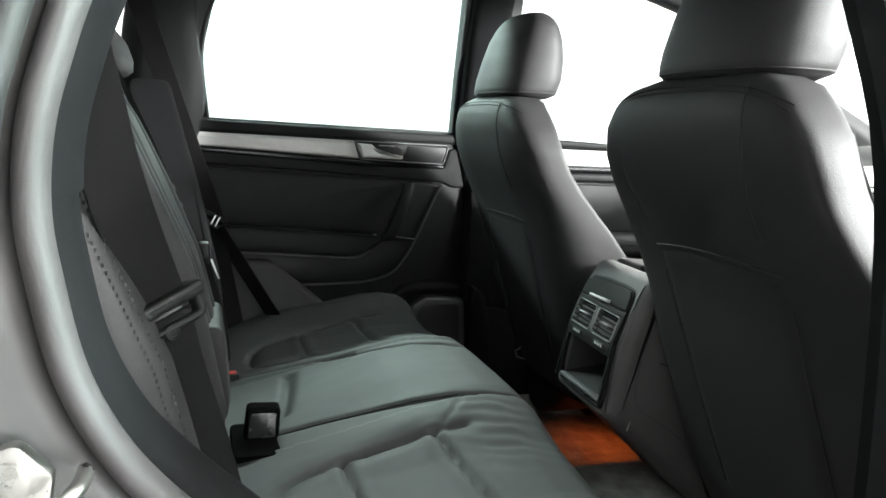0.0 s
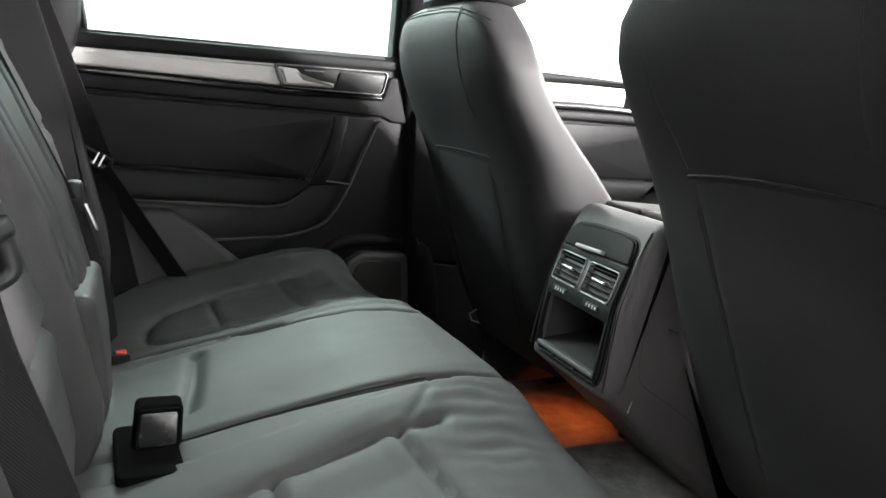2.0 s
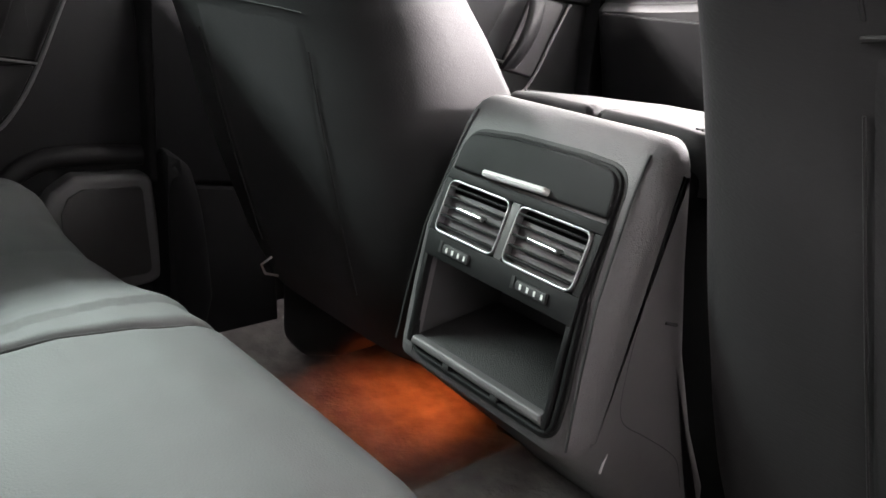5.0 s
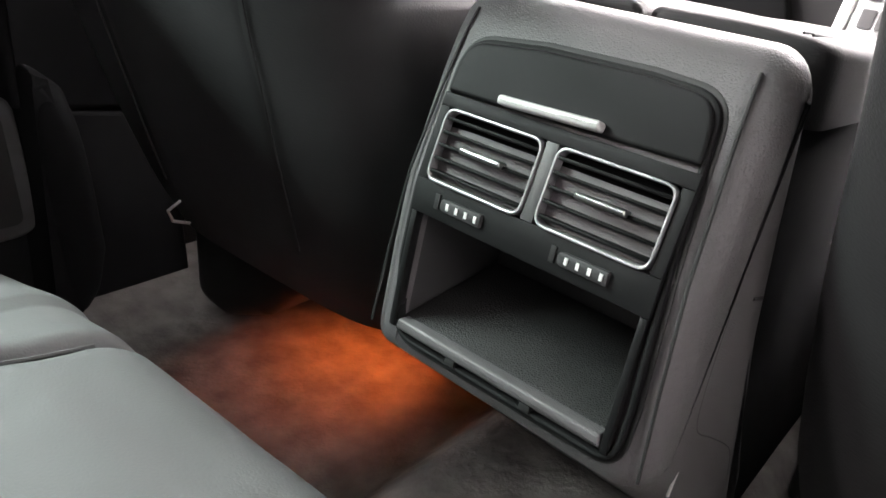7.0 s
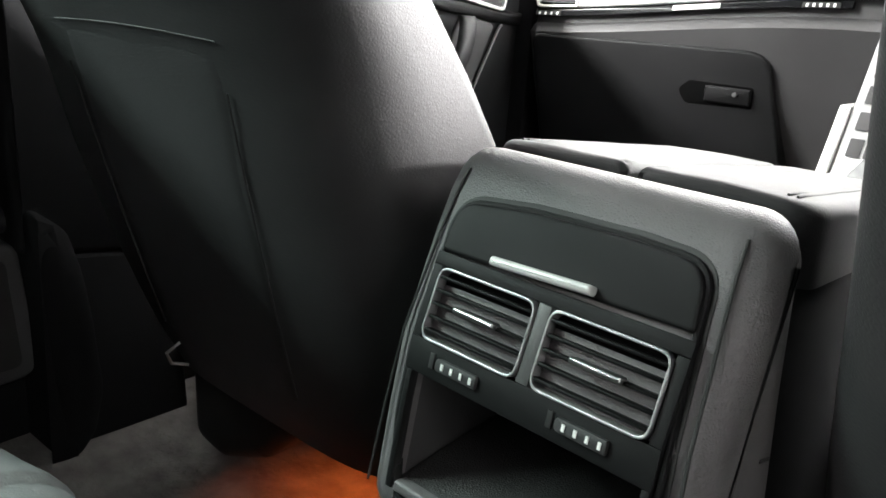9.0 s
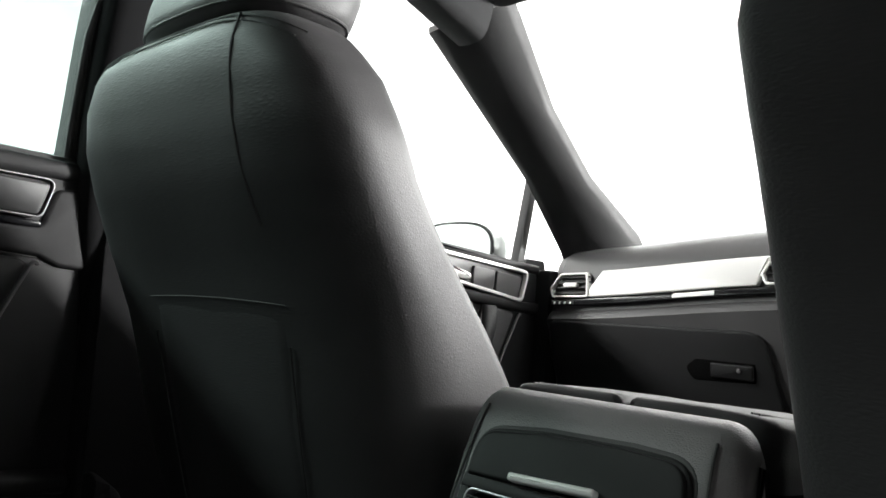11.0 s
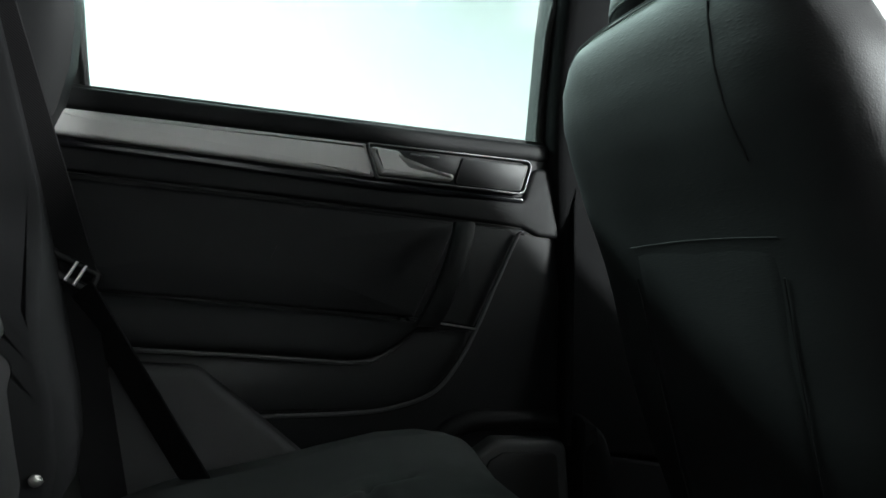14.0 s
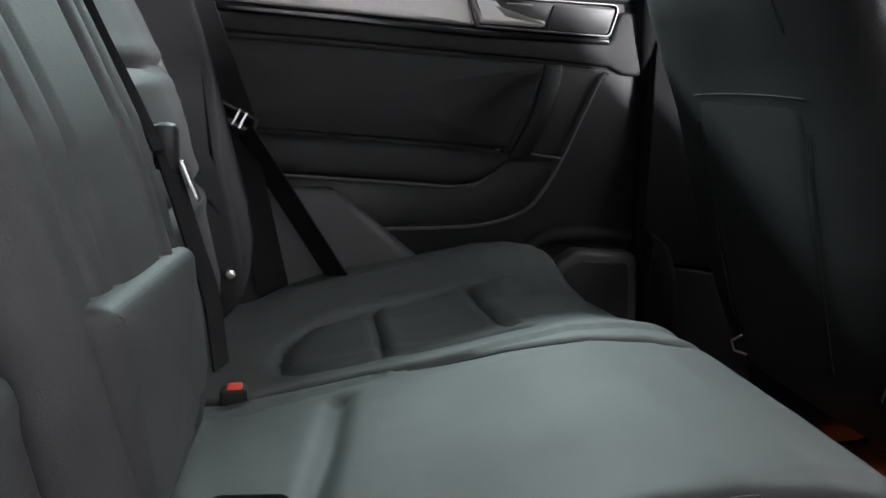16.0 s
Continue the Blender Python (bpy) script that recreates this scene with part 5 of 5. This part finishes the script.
def cushion_part(lo, hi, ny):
    XS = [0.15 + 0.495 * i / 105 for i in range(106)]
    bm = bmesh.new()
    grid = []
    rows = [(x, None) for x in XS] + [(0.645, a) for a in np.linspace(0.12, 1.0, 11)] + [(0.645, 1.5), (0.645, 2.0), (0.645, 3.0)]
    for x, nose in rows:
        row = []
        for j in range(ny + 1):
            f = j / ny
            y0, y1 = lo(x), hi(x)
            y = y0 + (y1 - y0) * f
            e = min(y - y0, y1 - y)
            drop = 0.012 * (1 - min(1.0, e / 0.012)) ** 2.2
            z = cushion_z(x, y)
            px = x
            if nose is not None:
                if nose <= 1.0:
                    a = nose * math.pi / 2
                    px, z = x + 0.047 * math.sin(a), z - 0.047 * (1 - math.cos(a))
                else:
                    px, z = x + 0.047 - 0.012 * (nose - 1), z - 0.047 - (z - 0.047 - 0.15) * (nose - 1) / 2
            row.append(bm.verts.new((px - (drop * 0.6 if nose else 0), y, z - drop)))
        grid.append(row)
    for i in range(len(grid) - 1):
        for j in range(ny):
            bm.faces.new((grid[i][j], grid[i + 1][j], grid[i + 1][j + 1], grid[i][j + 1]))
    # skirts down to the pan
    for col in (0, ny):
        prev = None
        for row in grid:
            v = row[col]
            w = bm.verts.new((v.co.x, v.co.y, min(v.co.z, 0.30)))
            if prev:
                bm.faces.new((prev[0], v, w, prev[1]))
            prev = (v, w)
    return bm


part("seat_cushion", cushion_part(lambda x: seam_a(x), lambda x: 0.655 - 0.10 * smooth(0.36, 0.2, x), 110), LEATHER_LIT, bench, "black leather outer cushion", 60)
part("seat_cushion", cushion_part(lambda x: seam_b(x), lambda x: seam_a(x), 64), LEATHER_LIT, bench, "smooth black leather middle cushion", 60)
part("seat_cushion", cushion_part(lambda x: -0.655 + 0.10 * smooth(0.36, 0.2, x), lambda x: seam_b(x), 110), LEATHER_LIT, bench, "black leather outer cushion with gathers", 60)
part("seat_base", box((0.12, -0.63, 0.13), (0.62, 0.63, 0.31), 0.02), PLASTIC, bench)
part("cushion_seam", tube([(x, seam_b(x) + 0.001, cushion_z(x, seam_b(x) + 0.012) - 0.003) for x in np.linspace(0.31, 0.575, 30)], 0.0014, 6), STITCH, bench)
part("cushion_seam", tube([(x, seam_a(x) - 0.001, cushion_z(x, seam_a(x) - 0.012) - 0.004) for x in np.linspace(0.30, 0.66, 34)], 0.0014, 6), STITCH, bench)


UPRIGHT = [(0.37, 0.395), (0.42, 0.440), (0.45, 0.457), (0.50, 0.473), (0.55, 0.489), (0.60, 0.502), (0.65, 0.514), (0.76, 0.524), (0.85, 0.527), (0.95, 0.515)]


def backrest_part(y0, y1, KT, ny, outer=0, top=0.945, bolster=0.590):
    """One section of the bench's back; outer: the side on which it carries a bolster."""
    bm = bmesh.new()
    grid = []
    Z = [0.37 + (top - 0.37) * i / 110 for i in range(111)]
    rows = [(z, 0.0) for z in Z] + [(top, a) for a in np.linspace(0.12, 1, 9)] + [(top, 1.6)]
    for z, nose in rows:
        row = []
        K = interp(KT, z)[0]
        for j in range(ny + 1):
            f = j / ny
            y = y0 + (y1 - y0) * f
            x = K - 0.5 * z
            if outer:
                a = abs(y)
                x += (0.016 if y < 0 else -0.012) * math.exp(-((a - bolster) / 0.055) ** 2) * smooth(0.40, 0.52, z)
                a += 0.590 - bolster
                g = abs(a - interp([(0.4, 0.47), (0.55, 0.50), (0.72, 0.525), (0.80, 0.515), (0.86, 0.46)], z)[0])
                x -= 0.006 * math.exp(-(g / 0.005) ** 2) * smooth(0.44, 0.50, z) * smooth(0.90, 0.86, z)
                if a < 0.52:
                    for zz in (0.835, 0.69, 0.56):
                        h = abs(z - zz - 0.02 * (a - 0.35))
                        x -= 0.009 * math.exp(-(h / 0.006) ** 2) - 0.003 * math.exp(-((h - 0.018) / 0.010) ** 2)
                    x += 0.006 * math.sin(math.pi * max(0, min(1, (a - 0.18) / 0.34)))
            else:
                x += 0.008 * math.sin(math.pi * f) ** 0.6
                for gy in (-0.066, -0.030, 0.086, 0.122):
                    x -= 0.0065 * math.exp(-((y - gy) / 0.004) ** 2)
                x += 0.004 * (math.exp(-((y - 0.104) / 0.012) ** 2) + math.exp(-((y - 0.140) / 0.012) ** 2))
            e = min(y - y0, y1 - y)
            x -= 0.022 * (1 - min(1.0, e / 0.022)) ** 2.2
            x += 0.0022 * noise.noise(Vector((y * 10, z * 10, 7.0)))
            pz = z
            if nose:
                if nose <= 1:
                    a = nose * math.pi / 2
                    x, pz = x - 0.05 * (1 - math.cos(a)), z + 0.035 * math.sin(a)
                else:
                    x, pz = x - 0.11, z + 0.035
            row.append(bm.verts.new((x, y, pz)))
        grid.append(row)
    for i in range(len(grid) - 1):
        for j in range(ny):
            bm.faces.new((grid[i][j], grid[i][j + 1], grid[i + 1][j + 1], grid[i + 1][j]))
    for col in (0, ny):
        prev = None
        for row in grid:
            v = row[col]
            w = bm.verts.new((v.co.x - 0.13 if v.co.x > K - 0.5 * top - 0.06 else K - 0.5 * top - 0.12, v.co.y, v.co.z))
            if prev:
                bm.faces.new((prev[0], v, w, prev[1]))
            prev = (v, w)
    return bm


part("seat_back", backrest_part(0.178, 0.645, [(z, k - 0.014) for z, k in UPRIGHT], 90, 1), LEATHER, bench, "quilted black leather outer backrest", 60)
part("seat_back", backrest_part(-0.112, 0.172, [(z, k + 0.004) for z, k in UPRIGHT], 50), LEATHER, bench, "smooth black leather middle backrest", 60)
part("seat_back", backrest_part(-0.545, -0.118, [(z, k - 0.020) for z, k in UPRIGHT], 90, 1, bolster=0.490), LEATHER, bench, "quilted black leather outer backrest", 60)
# folding armrest pad
PAD = [(0.36, 0.198), (0.40, 0.221), (0.44, 0.236), (0.49, 0.233), (0.55, 0.227), (0.60, 0.218)]
pl = rpoly([(-0.080, 0.38), (0.150, 0.38), (0.152, 0.550), (-0.090, 0.568)], [0.01, 0.01, 0.012, 0.012])
part("armrest_pad", slab(dense(pl, 0.02), -0.05, 0.010, 0.014, 5, lambda a, b, d: (interp(PAD, b)[0] + d + 0.0012 * noise.noise(Vector((a * 30, b * 30, 5.0))), a, b + 0.2 * max(0.0, d)), dome=0.002), LEATHER, bench, "folded black leather armrest", 60)
for y in (0.42, 0.035, -0.42):
    hz = [(0.925, 0.065, 0.095), (0.935, 0.080, 0.108), (0.955, 0.088, 0.112), (0.985, 0.088, 0.11), (1.010, 0.078, 0.10), (1.024, 0.05, 0.08)]
    rings = []
    for z, dx, hw in hz:
        rings.append([(-0.020 + dx * math.copysign(abs(math.cos(t)) ** 0.75, math.cos(t)) - 0.35 * (z - 1.0), y + hw * math.copysign(abs(math.sin(t)) ** 0.75, math.sin(t)), z) for t in [2 * math.pi * j / 36 for j in range(36)]])
    part("rear_restraint", loft(rings), LEATHER, bench, "low black leather head restraint", 60)
# pivot screw on the backrest's flank
endp = dense(rpoly([(0.06, 0.93), (0.140, 0.93), (0.194, 0.728), (0.217, 0.633), (0.242, 0.516), (0.248, 0.463), (0.243, 0.415), (0.215, 0.385), (0.12, 0.385), (0.11, 0.50)], 0.02), 0.015)
part("end_panel", slab(endp, -0.14, 0.03, 0.010, 4, lambda a, b, d: (a, 0.615 - (d + 0.14) * (1 - 0.82 * smooth(0.56, 0.72, b)), b)), PILLAR, bench, "black end panel of the backrest", 60)
part("pivot_screw", cylinder((0.2325, 0.447, 0.452), (0.1, -1.0, 0.1), 0.0058, 0.006, 16, 0.002), STEEL, bench, "steel pivot screw")
# fixing pocket with buckle in the cushion
# solid slab, near-black to stand for the dark hollow of the recess
part("buckle_pocket", slab(rpoly([(0.248, -0.152), (0.312, -0.156), (0.316, -0.030), (0.246, -0.030)], 0.012), 0.365, 0.4020, 0.004, 2, lambda a, b, d: (a, b, d)), VENT_BLACK, bench, "near-black slab in place of the hollow buckle recess")

buckle = thing("belt_buckle", "black plastic seat belt buckle in the cushion", "belt buckle", "belt buckles")
TILT = lambda a, b, d: (a + 0.004 * b / 0.05, -0.020 + 0.30 * b - d, b)
part("buckle_body", slab(rpoly([(-0.024, 0.0), (0.026, 0.0), (0.027, 0.058), (-0.021, 0.060)], [0.004, 0.004, 0.008, 0.008], 5), -0.026, 0.0, 0.005, 3, TILT), VENT_BLACK, buckle, "", 50)
part("buckle_frame", ring_slab(rpoly([(-0.021, 0.016), (0.024, 0.015), (0.025, 0.056), (-0.019, 0.057)], 0.006, 5), rpoly([(-0.0175, 0.020), (0.0205, 0.019), (0.0215, 0.0525), (-0.0155, 0.0535)], 0.004, 5), -0.003, 0.0035, 0.0012, TILT), VENT_BLACK, buckle, "black frame round the release face")
part("buckle_face", slab(rpoly([(-0.0175, 0.020), (0.0205, 0.019), (0.0215, 0.0525), (-0.0155, 0.0535)], 0.004, 5), -0.002, 0.0018, 0.0008, 2, TILT), SMOOTH_DARK, buckle, "smooth slate grey release face")
for a in (-0.012, 0.015):
    part("marker", slab([(a - 0.0022, 0.008), (a + 0.0022, 0.0095), (a - 0.0014, 0.0118)], 0.0, 0.0012, 0.0002, 1, TILT), WHITE_MARK, buckle, "small white arrow")
part("hinge_bar", tube([TILT(-0.016, 0.0055, 0.003), TILT(-0.004, 0.004, 0.008), TILT(0.008, 0.0045, 0.008), TILT(0.020, 0.006, 0.003)], 0.0017, 8), CHROME, buckle, "bent bright wire")
part("foot_block", slab(rpoly([(-0.010, 0.0), (0.006, 0.0), (0.005, 0.012), (-0.008, 0.012)], 0.002), 0.0, 0.006, 0.0015, 2, TILT), VENT_BLACK, buckle)
buckle.location = (0.286, -0.079, 0.383)

red = thing("belt_release", "black buckle with red release button", "belt buckle", "belt buckles")
part("buckle_body", slab(rpoly([(-0.020, -0.014), (0.020, -0.014), (0.018, 0.014), (-0.020, 0.014)], 0.004), -0.02, 0.012, 0.004, 3, lambda a, b, d: (a, b, d)), PLASTIC, red, "", 50)
part("release_button", slab(rpoly([(-0.010, -0.010), (0.012, -0.010), (0.012, 0.010), (-0.010, 0.010)], 0.002), 0.008, 0.0155, 0.002, 2, lambda a, b, d: (a, b, d)), RED, red, "red release button")
red.location = (0.258, 0.207, 0.394)
red.scale = (0.62, 0.62, 0.8)

# ---------- side lining beside the bench ----------
bm = slab(dense(rpoly([(0.16, 0.49), (0.285, 0.526), (0.36, 0.5225), (0.42, 0.475), (0.53, 0.38), (0.53, 0.30), (0.16, 0.30)], [0.01, 0.03, 0.03, 0, 0.02, 0.01, 0.01]), 0.04), -0.05, 0.0, 0.012, 4, side(lambda x, z: 0.672))
structure("wheel_arch_lining_left", bm, GREY_TRIM, "grey wheel arch lining beside the bench", "side lining")
bm = slab(dense(rpoly([(-0.10, 0.52), (0.20, 0.52), (0.33, 0.42), (0.42, 0.34), (0.42, 0.20), (-0.10, 0.20)], 0.02), 0.04), -0.06, 0.0, 0.012, 4, side(lambda x, z: -0.700, 1))
structure("wheel_arch_lining_right", bm, SOFT_BLACK, "black wheel arch lining beside the bench", "side lining")


# ---------- seat belts ----------
def belt(label, upper, widths_u, lower, widths_l, tongue_at, turn, size=1.0):
    b = thing("seat_belt", label, "seat belt", "seat belts")
    part("shoulder_strap", ribbon(upper, widths_u), WEBBING, b, "black woven webbing")
    if lower:
        part("lap_strap", ribbon(lower, widths_l), WEBBING, b, "black woven webbing")
    T = Matrix.Translation(tongue_at) @ Euler([radians(a) for a in turn]).to_matrix().to_4x4()
    fr = rpoly([(-0.033, -0.014), (0.033, -0.014), (0.033, 0.014), (-0.033, 0.014)], 0.008, 5)
    hole = rpoly([(-0.026, -0.004), (0.026, -0.004), (0.026, 0.006), (-0.026, 0.006)], 0.002, 5)
    tg = part("tongue", ring_slab(fr, hole, -0.006, 0.006, 0.003, lambda a, c, d: tuple(T @ Vector((a * size, c * size, d * size)))), PLASTIC, b, "black plastic belt tongue", 50)
    return b, tg, T


n = 9
U = Vector((0.053, 0.0315, 0.0234)).normalized()
W = U * 0.0262
WT = Vector((0.020, 0.006, 0.004))
upper = curve_points([(0.176, -0.487, 0.690), (0.154, -0.511, 0.766), (0.141, -0.537, 0.824), (0.132, -0.557, 0.879), (0.110, -0.590, 0.98), (0.075, -0.605, 1.10)], 3)
lower = curve_points([(0.179, -0.491, 0.684), (0.188, -0.490, 0.640), (0.204, -0.483, 0.582), (0.226, -0.482, 0.497), (0.247, -0.485, 0.40)], 3)
# double stitching along the near backrest's outer edge
bm = bmesh.new()
for k in range(75):
    z = 0.45 + 0.006 * k
    for off in (0.0, 0.011):
        y = -0.534 + off
        x = interp(UPRIGHT, z)[0] - 0.020 - 0.5 * z + 0.016 * math.exp(-((0.534 - off - 0.490) / 0.055) ** 2) * smooth(0.40, 0.52, z) - 0.022 * (1 - min(1.0, (0.011 + off) / 0.022)) ** 2.2
        box((x - 0.001, y - 0.0005, z - 0.0017), (x + 0.0009, y + 0.0005, z + 0.0017), 0, bm)
tagged(part("edge_stitching", bm, STITCH, bench, "dark double stitching"), kind="stuff")
near_belt = thing("seat_belt", "black seat belt hanging beside the bench with tongue", "seat belt", "seat belts")
part("shoulder_strap", ribbon(upper, [W.lerp(WT, i / (len(upper) - 1)) for i in range(len(upper))]), WEBBING, near_belt, "black woven webbing")
part("lap_strap", ribbon(lower, [W] * len(lower)), WEBBING, near_belt, "black woven webbing")
V = Vector((-0.26, -0.03, 0.96))
V = (V - U * V.dot(U)).normalized()
N = U.cross(V)


def on_tongue(a, c, d):
    return tuple(Vector((0.1760, -0.4900, 0.6885)) + (U * a + V * c + N * d) * 1.12)


fr = rpoly([(-0.037, -0.017), (0.034, -0.019), (0.037, 0.012), (-0.034, 0.011)], [0.010, 0.012, 0.009, 0.008], 6)
hole = rpoly([(-0.0255, -0.010), (0.0255, -0.011), (0.0265, -0.001), (-0.0255, -0.002)], 0.002, 6)
tg = part("tongue", ring_slab(fr, hole, -0.006, 0.008, 0.004, on_tongue), PLASTIC, near_belt, "black plastic belt tongue", 50)
part("tongue_bar", slab(rpoly([(-0.036, 0.000), (0.036, 0.001), (0.0375, 0.0125), (-0.035, 0.0115)], 0.005, 6), 0.004, 0.013, 0.004, 4, on_tongue), PLASTIC, tg, "", 50)
for k in range(6):
    a0 = -0.019 + 0.0066 * k
    part("embossed_mark", slab([(a0, 0.0050), (a0 + 0.0030, 0.0050), (a0 + 0.0030, 0.0080), (a0, 0.0080)], 0.0120, 0.0134, 0.0002, 1, on_tongue), PLASTIC, tg)
st = part("belt_stop", cylinder((0.1835, -0.4915, 0.6715), N, 0.0072, 0.006, 20, 0.002), PLASTIC, near_belt, "round black belt stop")
part("stop_ring", tube([Vector((0.1835, -0.4915, 0.6715)) + N * 0.0062 + 0.0036 * (math.cos(t) * U + math.sin(t) * V) for t in [2 * math.pi * j / 16 for j in range(16)]], 0.0006, 5, closed=True), RUBBER, st)

WL = Vector((0.0225, -0.006, 0.005))
upper = [Vector((0.232, 0.610, 0.628)).lerp(Vector((0.060, 0.600, 1.16)), i / (n - 1)) for i in range(n)]
lower = [Vector((0.228, 0.612, 0.622)).lerp(Vector((0.278, 0.615, 0.36)), i / (n - 1)) for i in range(n)]
far_belt, tg, T = belt("black seat belt hanging at the rear pillar", upper, [WL] * n, lower, [WL] * n, (0.226, 0.606, 0.632), (80, 28, 0))
for q in (-0.004, 0.006):
    part("tongue_glint", slab(rpoly([(0.006 + q, -0.012), (0.0095 + q, -0.012), (0.0095 + q, 0.012), (0.006 + q, 0.012)], 0.001), 0.005, 0.0085, 0.001, 1, lambda a, c, d: tuple(T @ Vector((a, c, d)))), CHROME, tg, "bright metal edge")
lap = [Vector((0.240, 0.600, 0.612)).lerp(Vector((0.372, 0.612, 0.392)), i / 8) for i in range(9)]
part("lap_strap", ribbon(lap, [Vector((0.012, -0.016, 0.010))] * 9), WEBBING, far_belt, "black woven webbing")

# middle belt along the joint of the backrest
upper = curve_points([(0.055, 0.176, 0.97), (0.100, 0.180, 0.875), (0.141, 0.182, 0.780), (0.164, 0.182, 0.7235), (0.1885, 0.182, 0.667), (0.207, 0.182, 0.622)], 3)
lower = curve_points([(0.208, 0.182, 0.618), (0.219, 0.182, 0.578), (0.2295, 0.182, 0.537), (0.240, 0.183, 0.496), (0.246, 0.185, 0.43)], 3)
mid_belt = thing("seat_belt", "black middle seat belt with metal tongue", "seat belt", "seat belts")
part("shoulder_strap", ribbon(upper, [Vector((0.004, 0.005, 0))] * len(upper)), WEBBING, mid_belt, "black woven webbing")
for k in range(3):
    part("lap_strap", ribbon([p + Vector((0.003 * k, 0.009 * k - 0.004, 0)) for p in lower], [Vector((0.002, 0.0030, 0))] * len(lower)), WEBBING, mid_belt, "folded black webbing")
part("tongue_grip", box((0.200, 0.186, 0.604), (0.220, 0.210, 0.644), 0.006), PLASTIC, mid_belt, "black plastic grip")
part("tongue_blade", slab(rpoly([(-0.006, 0), (0.006, 0), (0.006, 0.034), (-0.006, 0.034)], 0.002), 0, 0.003, 0.0008, 2, lambda a, b, d: (0.221 + 0.011 * b / 0.03 + d, 0.198 + a, 0.613 - b)), CHROME, mid_belt, "bright steel tongue blade")

# ---------- body frame of the open door ----------
OPEN = [(0.62, 0.26), (0.50, 0.37), (0.40, 0.455), (0.31, 0.535), (0.245, 0.593), (0.192, 0.645), (0.165, 0.680), (0.146, 0.721), (0.136, 0.767), (0.131, 0.805), (0.1335, 0.845), (0.143, 0.885), (0.154, 0.920), (0.180, 0.985), (0.225, 1.07), (0.30, 1.18), (0.39, 1.265), (0.52, 1.31), (0.72, 1.325)]
C = curve_points([(x, z, 0) for x, z in OPEN], 6)


def open_normal(i):
    t = (C[min(i + 1, len(C) - 1)] - C[max(i - 1, 0)]).normalized()
    return Vector((-t.y, t.x, 0))  # away from the opening


def lean_in(z):
    return 0.28 * max(0.0, z - 0.86) ** 1.15


def sweep(profile, i0=0, i1=None):
    rings = []
    for i in range(i0, i1 or len(C)):
        nrm = open_normal(i)
        rings.append([(C[i].x + nrm.x * o, y + lean_in(C[i].y), C[i].y + nrm.y * o) for o, y in profile])
    return rings


sgn = 1 if open_normal(20).x < 0 else -1
frame_side = [(sgn * o, y) for o, y in [(0.002, -0.738), (0.010, -0.752), (0.022, -0.757), (0.048, -0.762), (0.060, -0.770), (0.068, -0.79), (0.074, -0.83), (0.12, -0.87), (0.30, -0.89), (0.30, -0.70), (0.02, -0.70)]]
structure("door_frame", loft(sweep(frame_side)), PAINT, "grey metallic painted door frame of the body", "door frame", 50)
seal = [(sgn * (0.000 + 0.0090 * math.cos(2 * math.pi * j / 14)), -0.751 + 0.0125 * math.sin(2 * math.pi * j / 14)) for j in range(14)]
structure("door_seal", loft(sweep(seal)), SEAL, "grey-black rubber door seal on the frame", "door seal", 60)
trim = [(sgn * o, y) for o, y in [(0.003, -0.742), (-0.006, -0.735), (-0.012, -0.72), (-0.013, -0.69), (-0.005, -0.66), (0.03, -0.65), (0.03, -0.735)]]
structure("frame_lining", loft(sweep(trim)), PILLAR, "black plastic lining inside the door seal", "frame lining", 50)
cover = [(sgn * o, y) for o, y in [(0.001, -0.744), (-0.008, -0.737), (-0.0145, -0.72), (-0.0155, -0.69), (-0.007, -0.658), (0.028, -0.648), (0.028, -0.733)]]
structure("pillar_cover_right", loft(sweep(cover, 55)), PILLAR, "black pillar cover above the frame lining", "pillar trim", 50)
gasket = [(sgn * (0.019 + 0.0085 * math.cos(2 * math.pi * j / 12)), -0.768 + 0.010 * math.sin(2 * math.pi * j / 12)) for j in range(12)]
structure("outer_gasket", loft(sweep(gasket, 54)), RUBBER, "black outer rubber gasket", "door seal", 60)

striker = thing("door_striker", "zinc steel door striker bolted to the frame", "door striker")
SM = lambda a, b, d: (a + 0.007, -0.772 - d, b + 0.005)
part("base_plate", slab(rpoly([(0.098, 0.640), (0.128, 0.632), (0.134, 0.672), (0.118, 0.690), (0.101, 0.684)], 0.007), -0.004, 0.005, 0.002, 2, SM), STEEL, striker)
part("bolt", cylinder(SM(0.114, 0.676, 0.004), (0, -1, 0), 0.0055, 0.004, 6), STEEL, striker)
part("loop", tube(curve_points([SM(0.118, 0.655, 0.002), SM(0.122, 0.658, 0.022), SM(0.133, 0.664, 0.030), SM(0.146, 0.671, 0.022), SM(0.148, 0.672, 0.0)], 6), 0.0042, 10), STEEL, striker, "bent steel striker loop")
